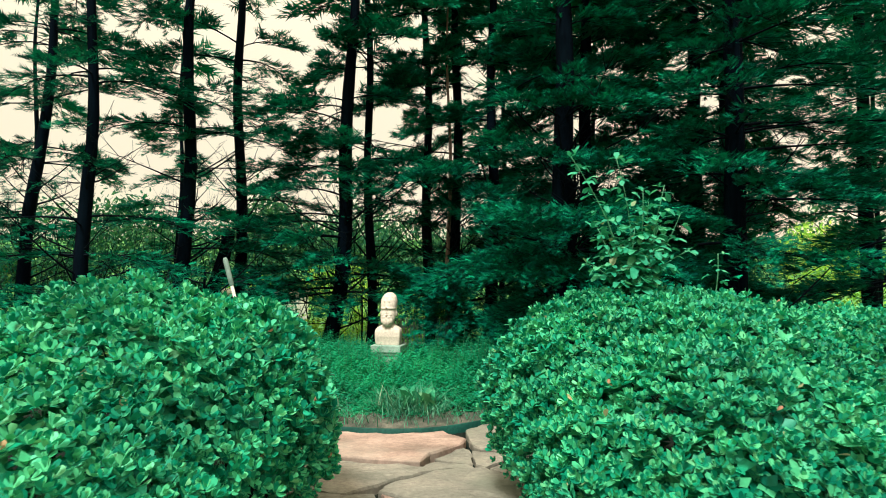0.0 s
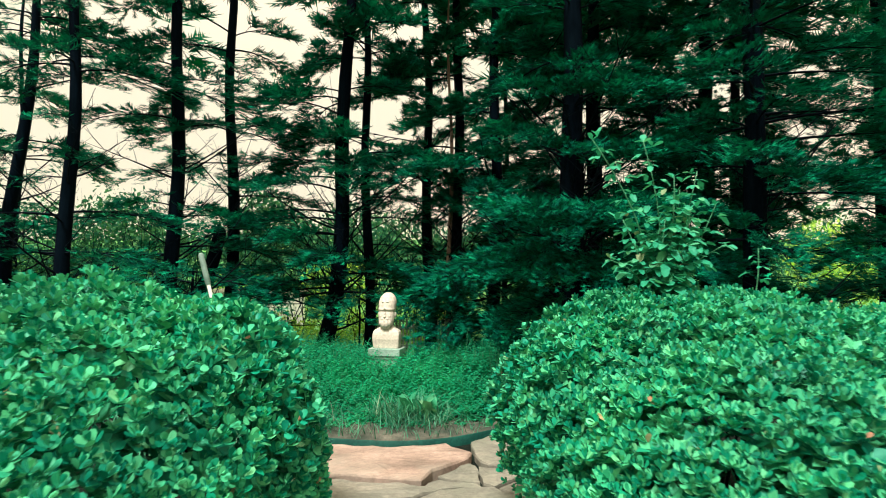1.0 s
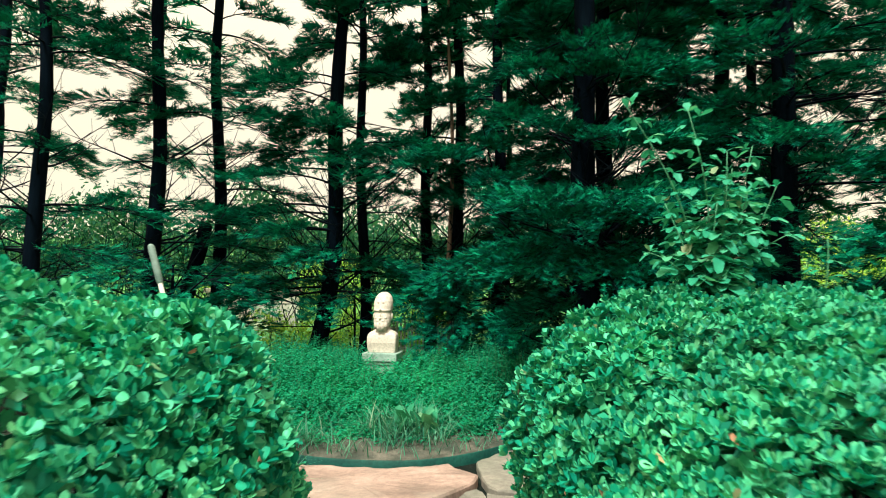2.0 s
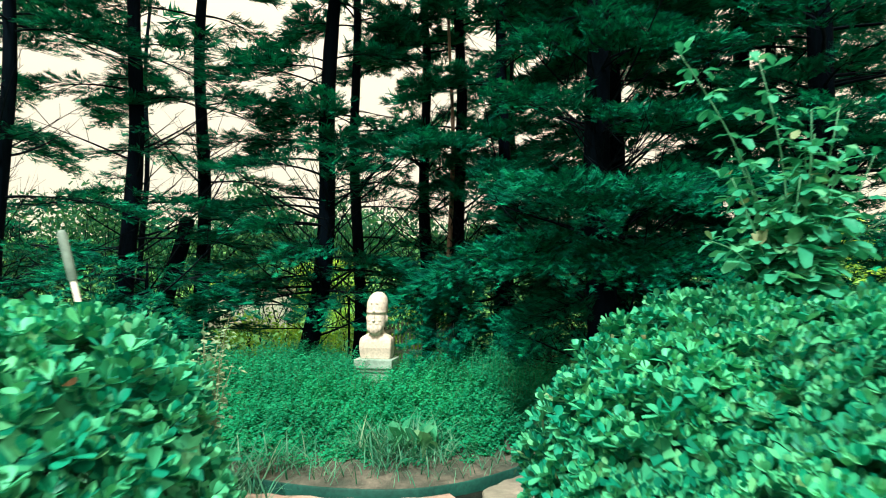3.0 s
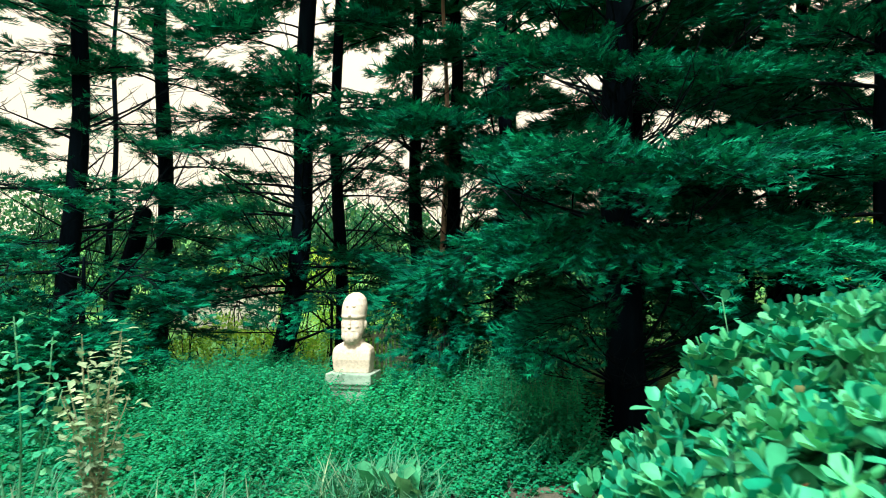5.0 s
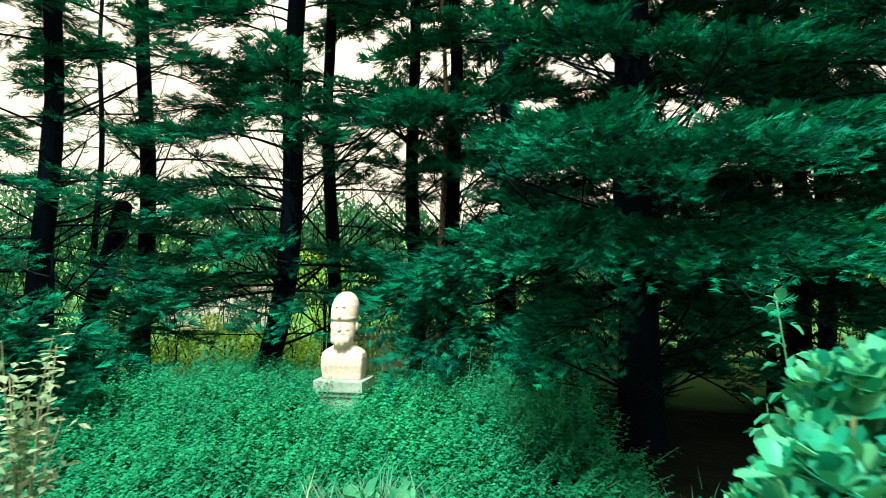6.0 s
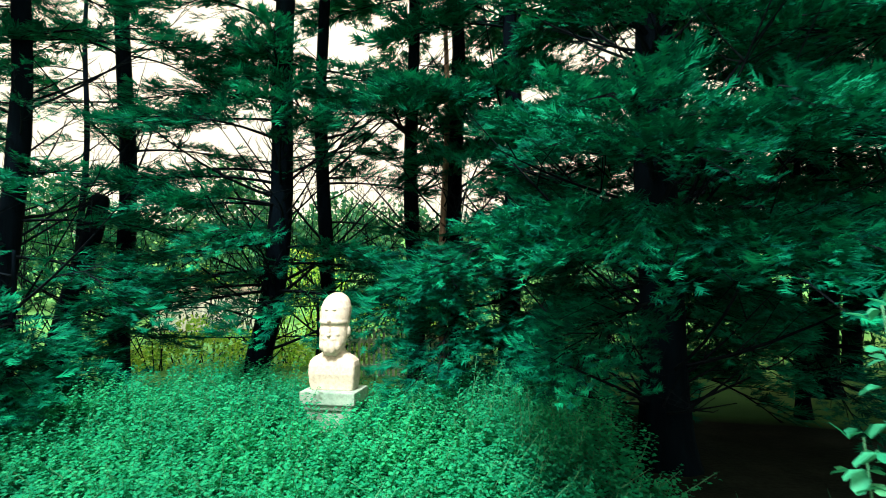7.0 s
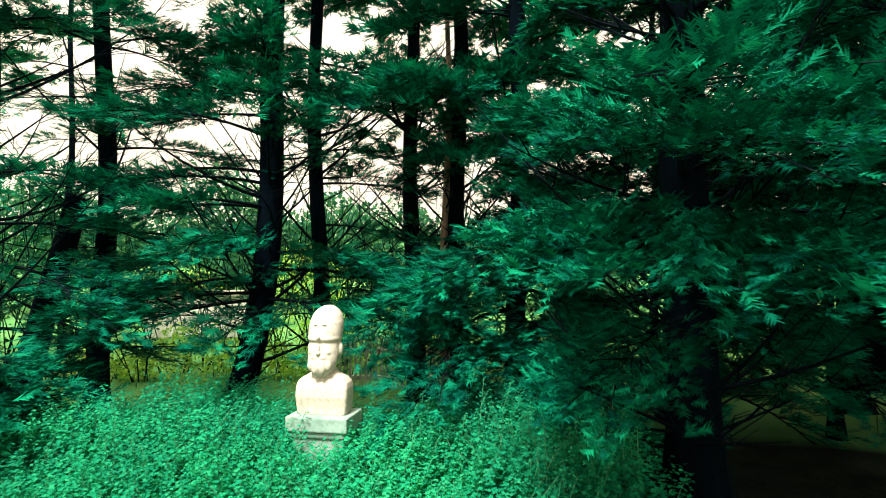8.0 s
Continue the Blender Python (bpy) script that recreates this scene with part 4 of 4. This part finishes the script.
slab([(0.53, 3.36), (0.9, 3.3), (1.0, 4.1), (0.53, 4.04), (0.31, 3.83), (0.52, 3.6)], 0.02, GREYSTONE, 13)
slab([(-1.0, 2.8), (-0.43, 2.77), (-0.26, 3.05), (-0.4, 3.36), (-0.56, 3.34), (-0.76, 3.4), (-1.02, 3.42)], 0.025, GREYSTONE, 6)
slab([(-0.4, 2.75), (0.15, 2.66), (0.52, 2.74), (0.53, 3.26), (0.16, 3.24), (-0.17, 3.24), (-0.36, 3.35), (-0.22, 3.05)], 0.03, SANDSTONE, 7)
slab([(-0.9, 2.05), (-0.2, 2.0), (-0.15, 2.6), (-0.5, 2.72), (-0.95, 2.75)], 0.025, SANDSTONE, 8)
slab([(-0.85, 1.2), (-0.1, 1.15), (-0.16, 1.9), (-0.88, 1.97)], 0.025, GREYSTONE, 14)
slab([(-0.04, 1.2), (0.55, 1.1), (0.5, 1.92), (-0.1, 1.88)], 0.028, SANDSTONE, 15)
slab([(-0.8, 0.3), (0.5, 0.25), (0.54, 1.02), (-0.08, 1.08), (-0.82, 1.12)], 0.025, GREYSTONE, 16)
slab([(-0.7, -0.6), (0.5, -0.55), (0.5, 0.18), (-0.8, 0.22)], 0.025, SANDSTONE, 17)
slab([(-0.12, 1.95), (0.5, 2.0), (0.5, 2.7), (0.15, 2.62), (-0.08, 2.6)], 0.03, GREYSTONE, 9)


def make_edging():
    bm = bmesh.new()
    rows = []
    for i in range(33):
        t = i / 32
        x = -1.5 + 2.05 * t
        y = 4.69 + (0.62 if x > -0.35 else 0.3) * (x + 0.35) ** 2
        rows.append([bm.verts.new((x, y + d, z)) for d, z in ((-0.006, -0.05), (-0.008, 0.04), (0.0, 0.046), (0.008, 0.04), (0.006, -0.05))])
    for a, b in zip(rows, rows[1:]):
        for j in range(4):
            bm.faces.new((a[j], a[j + 1], b[j + 1], b[j]))
    tagged(part("bed_edging", bm, EDGING, None, "", True), "dark green curved strip edging between stones and bed", "edging")


make_edging()
# ---- tall bramble shoots in the shrub ----


def shoots(name, label, stems, at, seed, leaf=0.085, material=SHOOTLEAF):
    """Upright leafy shoots: each stem is a list of points, leaves are parts."""
    r = random.Random(seed)
    plant = thing(name, label, "plant", at=pose(*at))
    shapes = []
    for k in range(3):
        v, f = leaf_shape(leaf, leaf * 0.62, 0.1 + 0.05 * k, 0.15 + 0.15 * k, 0.5)
        shapes.append(tri_mesh("leaf", v, f, material, True))
    for top, bend, rad, n, low in stems:
        s = np.linspace(0, 1, 9)[:, None]
        tip = np.array(top)
        pts = tip * s + np.array(bend) * (np.sin(np.pi * s))
        w = Soup()
        w.tube(pts, np.linspace(rad, 0.002, 9), 6)
        stem = link("stem", w.mesh("stem", STEM, True), plant)
        for i in range(n):
            t = low + (1 - low) * (i + 0.5) / n
            k = int(t * 7.99)
            p = Vector(pts[k] + (pts[k + 1] - pts[k]) * (t * 8 - k))
            az = i * 137.5 + r.uniform(-25, 25)
            size = (1.15 - 0.55 * t) * r.uniform(0.8, 1.2)
            for j, off in enumerate((-55, 0, 55) if t < 0.93 else (0, 120, 240)):
                m = Matrix.Translation(p + Vector((math.cos(radians(az)), math.sin(radians(az)), 0.25)) * (0.05 * size)) @ pose(0, 0, 0, r.uniform(-25, 25), r.uniform(-20, 30) - (50 if t > 0.93 else 0), az + off)
                link("leaf", shapes[(i + j) % 3], stem, "", m @ Matrix.Scale(size * (1.0 if off == 0 else 0.8), 4))
    return plant


shoots("bramble_shoot", "tall pale green leafy shoots rising out of the shrub",
       [((-0.33, 0.0, 0.86), (0.06, 0, 0.02), 0.0045, 22, 0.25), ((-0.05, 0.02, 0.84), (0.05, 0, 0), 0.0045, 20, 0.2), ((0.14, 0.03, 0.58), (0.02, 0, 0), 0.004, 20, 0.05), ((-0.18, -0.05, 0.42), (0, 0, 0.02), 0.004, 18, 0.05),
        ((0.02, -0.08, 0.42), (0, 0, 0), 0.004, 18, 0.05), ((0.08, -0.05, 0.64), (0.03, 0, 0), 0.004, 20, 0.1), ((-0.1, 0.06, 0.5), (0.02, 0, 0), 0.004, 16, 0.05), ((0.2, -0.02, 0.34), (0, 0, 0.04), 0.004, 14, 0.1), ((-0.26, -0.06, 0.22), (0, 0, 0.05), 0.004, 12, 0.1),
        ((0.3, -0.02, 0.5), (0.03, 0, 0), 0.004, 16, 0.1), ((0.24, 0.05, 0.68), (0.02, 0, 0), 0.004, 18, 0.1), ((0.36, 0.0, 0.3), (0, 0, 0.04), 0.004, 12, 0.1), ((0.12, -0.1, 0.3), (0, 0, 0.03), 0.004, 12, 0.1),
        ((0.1, 0.02, 0.55), (0.03, 0, 0), 0.004, 22, 0.05), ((0.16, -0.06, 0.48), (0.02, 0, 0), 0.004, 22, 0.05), ((0.0, 0.04, 0.36), (0, 0, 0.02), 0.004, 18, 0.05), ((0.22, 0.06, 0.45), (0, 0, 0.02), 0.004, 20, 0.05)],
       (1.05, 3.3, 1.12), 61, 0.08)
shoots("bramble_shoot", "small pale shoot rising out of the shrub", [((0.03, 0.0, 0.28), (0.01, 0, 0), 0.004, 6, 0.35)], (1.54, 3.3, 1.12), 62, 0.055)
shoots("bramble_shoot", "low round-leaved bramble between the shrub and the cypress", [((-0.02, 0.0, 1.12), (0.05, 0, 0), 0.006, 16, 0.55), ((0.12, -0.1, 0.86), (0, 0, 0.05), 0.005, 12, 0.5), ((0.0, 0.1, 0.78), (0, 0, 0.05), 0.005, 10, 0.5), ((0.25, 0.0, 0.95), (0, 0, 0.05), 0.005, 13, 0.5), ((0.16, 0.06, 0.62), (0, 0, 0.05), 0.005, 9, 0.4)], (1.1, 4.48, 0.0), 66, 0.085)
shoots("young_sapling", "pale round-leaved sapling beside the nettle bed", [((-0.03, 0.0, 1.04), (0.03, 0, 0), 0.006, 22, 0.5), ((0.1, 0.05, 0.95), (0.03, 0, 0), 0.005, 20, 0.5), ((-0.12, -0.04, 0.93), (0.0, 0, 0), 0.005, 20, 0.5), ((-0.2, 0.03, 0.8), (0.0, 0, 0), 0.005, 16, 0.5), ((0.18, 0, 0.74), (0, 0, 0.03), 0.005, 10, 0.5), ((0.3, -0.05, 0.5), (0, 0, 0.08), 0.004, 10, 0.3)], (-1.72, 4.75, 0.0), 64, 0.062)


def dry_weed(at, seed):
    """A dead flower stand: straw stems, small pale seed heads and withered leaves."""
    global rng
    rng = np.random.default_rng(seed)
    weed = thing("dry_weed", "tall withered straw-coloured weed with pale seed heads", "plant", at=pose(*at))
    heads, dry = Soup(), Soup()
    for k in range(14):
        th = rng.uniform(0, 2 * np.pi)
        h, out = rng.uniform(0.74, 1.02), rng.uniform(0.02, 0.14)
        s = np.linspace(0, 1, 6)[:, None]
        p = np.array([math.cos(th), math.sin(th), 0]) * out * s ** 2 + np.array([0, 0, 1.0]) * h * s + rng.normal(0, 0.006, (6, 3))
        stems = Soup()
        stems.tube(p, np.linspace(0.005, 0.002, 6), 4)
        link("stem", stems.mesh("stem", STRAW), weed)
        n = 34
        u = rng.uniform(0.45, 1.0, n)
        q = np.array([math.cos(th), math.sin(th), 0]) * (out * u ** 2)[:, None] + np.array([0, 0, 1.0]) * (h * u)[:, None] + rng.normal(0, 0.03, (n, 3))
        heads.stamp(small_leaf(0.042, 0.028), rng.normal(0, 1, (n, 3)) * (1, 1, 0.35), np.array([0, 0, 1.0]) + rng.normal(0, 0.3, (n, 3)), q, rng.uniform(0.6, 1.3, n))
        m = 6
        u = rng.uniform(0.05, 0.5, m)
        q = np.array([math.cos(th), math.sin(th), 0]) * (out * u ** 2)[:, None] + np.array([0, 0, 1.0]) * (h * u)[:, None]
        dry.stamp(small_leaf(0.06, 0.018), rng.normal(0, 1, (m, 3)) - np.array([0, 0, 0.9]), rng.normal(0, 1, (m, 3)), q, rng.uniform(0.6, 1.2, m))
    tagged(link("seed_head_growth", heads.mesh("seed_head_growth", SEEDHEAD), weed, "small pale seed heads"), kind="stuff")
    tagged(link("withered_foliage", dry.mesh("withered_foliage", STRAW), weed, "withered straw-coloured leaves"), kind="stuff")


SEEDHEAD = leaf_material("pale_seed_heads", [(0.0, (0.16, 0.36, 0.22)), (1.0, (0.4, 0.52, 0.36))], 0.3, 0.6, 3.0, 0.2)
dry_weed((-1.28, 4.55, 0.0), 71)


def yellow_weed(at, seed):
    """A clump of broad upright crinkled leaves, each a part."""
    r = random.Random(seed)
    weed = thing("leafy_weed", "pale yellow-green weed with broad upright leaves at the bed's edge", "plant", at=pose(*at))
    shapes = []
    for k in range(3):
        v, f = leaf_shape(0.2, 0.1, 0.16 + 0.06 * k, 0.1 + 0.12 * k, 0.62)
        v[:, 2] += 0.006 * np.sin(70 * v[:, 0]) * np.sign(v[:, 1])
        shapes.append(tri_mesh("leaf", v, f, WEEDLEAF, True))
    for k in range(17):
        x = r.uniform(-0.17, 0.19)
        size = r.uniform(0.65, 1.05) * (1.15 - 1.6 * abs(x))
        link("leaf", shapes[k % 3], weed, "", pose(x, r.uniform(-0.07, 0.07), 0.05, r.uniform(-70, 70), -r.uniform(55, 88), r.uniform(0, 360)) @ Matrix.Scale(size, 4))


WEEDLEAF = leaf_material("pale_weed_leaves", [(0.0, (0.04, 0.36, 0.19)), (0.7, (0.1, 0.46, 0.25)), (1.0, (0.24, 0.5, 0.28))], 0.35, 0.5, 3.0, 0.2, True)
yellow_weed((-0.24, 5.3, 0.02), 65)

# ---- stake in the shrub ----


def make_stake():
    st = thing("garden_stake", "leaning white stake with a grey-green rounded sleeve", "stake", at=pose(-0.84, 3.2, 0.0, 0, -15, 0))
    for name, z0, z1, r0, mat in (("rod", 0, 1.275, 0.009, WHITEPAINT), ("sleeve", 1.26, 1.42, 0.0135, GREYSLEEVE)):
        s = Soup()
        s.tube([(0, 0, z0), (0, 0, z0 + 0.01), (0, 0, z1 - 0.012), (0, 0, z1)], [r0 * 0.8, r0, r0, r0 * 0.6], 12)
        link(name, s.mesh(name, mat, True), st)


make_stake()
# ---- beyond the trees ----


def far_thicket(label, x, y, w, d, h, n, material, seed, size=0.16, twigs=14):
    """A loose thicket of stems and small leaves, uneven on top."""
    global rng
    rng = np.random.default_rng(seed)
    z = float(ground_height(np.float64(x), np.float64(y)))
    t = thing("thicket", label, "bushes", "thickets beyond the trees", at=pose(x, y, z - 0.05))
    leaves, wood = Soup(), Soup()
    px, py = rng.uniform(-w / 2, w / 2, n), rng.normal(0, d / 3, n)
    top = h * (0.62 + 0.22 * np.sin(px * 2.3 / max(1, h) + seed) + 0.14 * np.sin(px * 5.9 / max(1, h) + 2 * seed) + rng.normal(0, 0.06, n))
    pz = top * rng.random(n) ** 0.6
    p = np.stack([px, py, np.maximum(0.03, pz)], 1)
    leaves.stamp(small_leaf(1.0, 0.6), rng.normal(0, 1, (n, 3)), rng.normal(0, 1, (n, 3)) + np.array([0, 0, 1.2]), p, size * rng.uniform(0.5, 1.4, n))
    for k in range(twigs):
        x0 = rng.uniform(-w / 2, w / 2)
        q = np.array([x0, 0, 0.0])
        e = np.array([x0 + rng.normal(0, 0.25 * h), rng.normal(0, 0.2), h * rng.uniform(0.7, 1.15)])
        wood.tube([q, (q + e) / 2 + rng.normal(0, 0.1 * h, 3), e], [0.006 * h ** 0.5, 0.0045 * h ** 0.5, 0.0015], 4)
    tagged(link("foliage", leaves.mesh("foliage", material), t), kind="stuff")
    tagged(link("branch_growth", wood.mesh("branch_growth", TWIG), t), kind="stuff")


for i, (x, y, w, h, n) in enumerate([(-7.5, 10.2, 3.0, 2.7, 3600), (-4.8, 10.4, 3.0, 2.7, 1200), (-2.5, 11.0, 2.2, 2.7, 800), (-0.2, 11.3, 2.4, 2.7, 2000), (2.2, 10.2, 2.4, 1.8, 1400), (4.8, 10.4, 3.0, 1.8, 1600)]):
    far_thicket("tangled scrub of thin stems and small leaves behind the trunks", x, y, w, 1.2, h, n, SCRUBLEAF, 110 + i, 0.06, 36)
far_thicket("yellow-green shrubs coloured as if sunlit behind the cypresses", -4.4, 17.0, 4.5, 0.9, 2.0, 5000, YELLOWLEAF, 81, 0.075)
far_thicket("yellow-green shrubs coloured as if sunlit behind the cypresses", -2.9, 10.6, 2.6, 0.7, 0.75, 3000, YELLOWLEAF, 83, 0.06, 6)
far_thicket("yellow-green shrubs coloured as if sunlit behind the cypresses", -0.9, 10.6, 1.5, 0.5, 0.65, 1300, YELLOWLEAF, 85, 0.05, 6)
far_thicket("yellow-green shrubs coloured as if sunlit behind the cypresses", 12.9, 18.0, 4.4, 1.2, 2.9, 4500, YELLOWLEAF, 84, 0.12, 8)
far_thicket("yellow-green shrubs coloured as if sunlit behind the cypresses", -1.1, 13.4, 2.4, 0.8, 1.0, 2200, YELLOWLEAF, 82, 0.075)
for i, (x, y, w, h, n) in enumerate([(-9, 19, 8, 3.9, 10000), (-3.5, 21, 7, 4.2, 10000), (2.5, 20, 6, 4.0, 7000), (8.5, 21, 7, 3.0, 3000), (-16, 26, 9, 3.6, 3000), (-6, 36, 12, 4.2, 3000), (8, 38, 14, 4.0, 3000), (22, 30, 14, 4.0, 3000), (-28, 32, 14, 5.0, 3000)]):
    far_thicket("loose light green thicket on the field beyond", x, y, w, 2.0, h, n, FARLEAF, 90 + i, 0.13 * (y / 15), 20)


def picket_fence():
    f = thing("picket_fence", "low weathered slatted fence behind the bust, lightened to look daylit", "fence", at=pose(-0.35, 9.95, -0.03))
    for z in (0.12, 0.42):
        bm = bmesh.new()
        box(bm, 0, 0.02, z, 1.5, 0.025, 0.05, 0.004)
        part("rail", bm, FENCEWOOD, f)
    bm = bmesh.new()
    box(bm, 0, 0, 0.28, 0.03, 0.014, 0.56, 0.003)
    first = part("slat", bm, FENCEWOOD, f, at=pose(-0.72, 0, 0))
    for k in range(1, 26):
        link("slat", first.data, f, "", pose(-0.72 + 0.0576 * k, 0, 0))


picket_fence()


def low_wall():
    w = thing("garden_wall", "low pale rendered wall with a flat cap beyond the trees", "wall", at=pose(-4.6, 15.0, float(ground_height(np.float64(-4.6), np.float64(15.0))) - 0.05))
    bm = bmesh.new()
    box(bm, 0, 0, 0.42, 2.2, 0.22, 0.84, 0.01)
    part("wall_body", bm, FENCEWOOD, w)
    bm = bmesh.new()
    box(bm, 0, 0, 0.9, 2.3, 0.32, 0.11, 0.012)
    part("cap", bm, MARBLE, w)


low_wall()


def wire_fence():
    f = thing("wire_fence", "old wire fence on thin dark posts behind the trees", "fence", at=pose(-3.4, 10.0, -0.05))
    for x in (-0.3, 2.0):
        p = Soup()
        p.tube([(x, 0, 0), (x + 0.01, 0, 0.6), (x, 0, 0.95)], [0.018, 0.017, 0.016], 8)
        link("post", p.mesh("post", TWIG, True), f)
    for z in (0.5, 0.85):
        w = Soup()
        w.tube([(-0.32, -0.03, z), (0.3, -0.03, z - 0.015), (0.85, -0.03, z - 0.02), (1.4, -0.03, z - 0.015), (2.02, -0.03, z)], [0.008] * 5, 5)
        link("wire", w.mesh("wire", TWIG, True), f)


wire_fence()
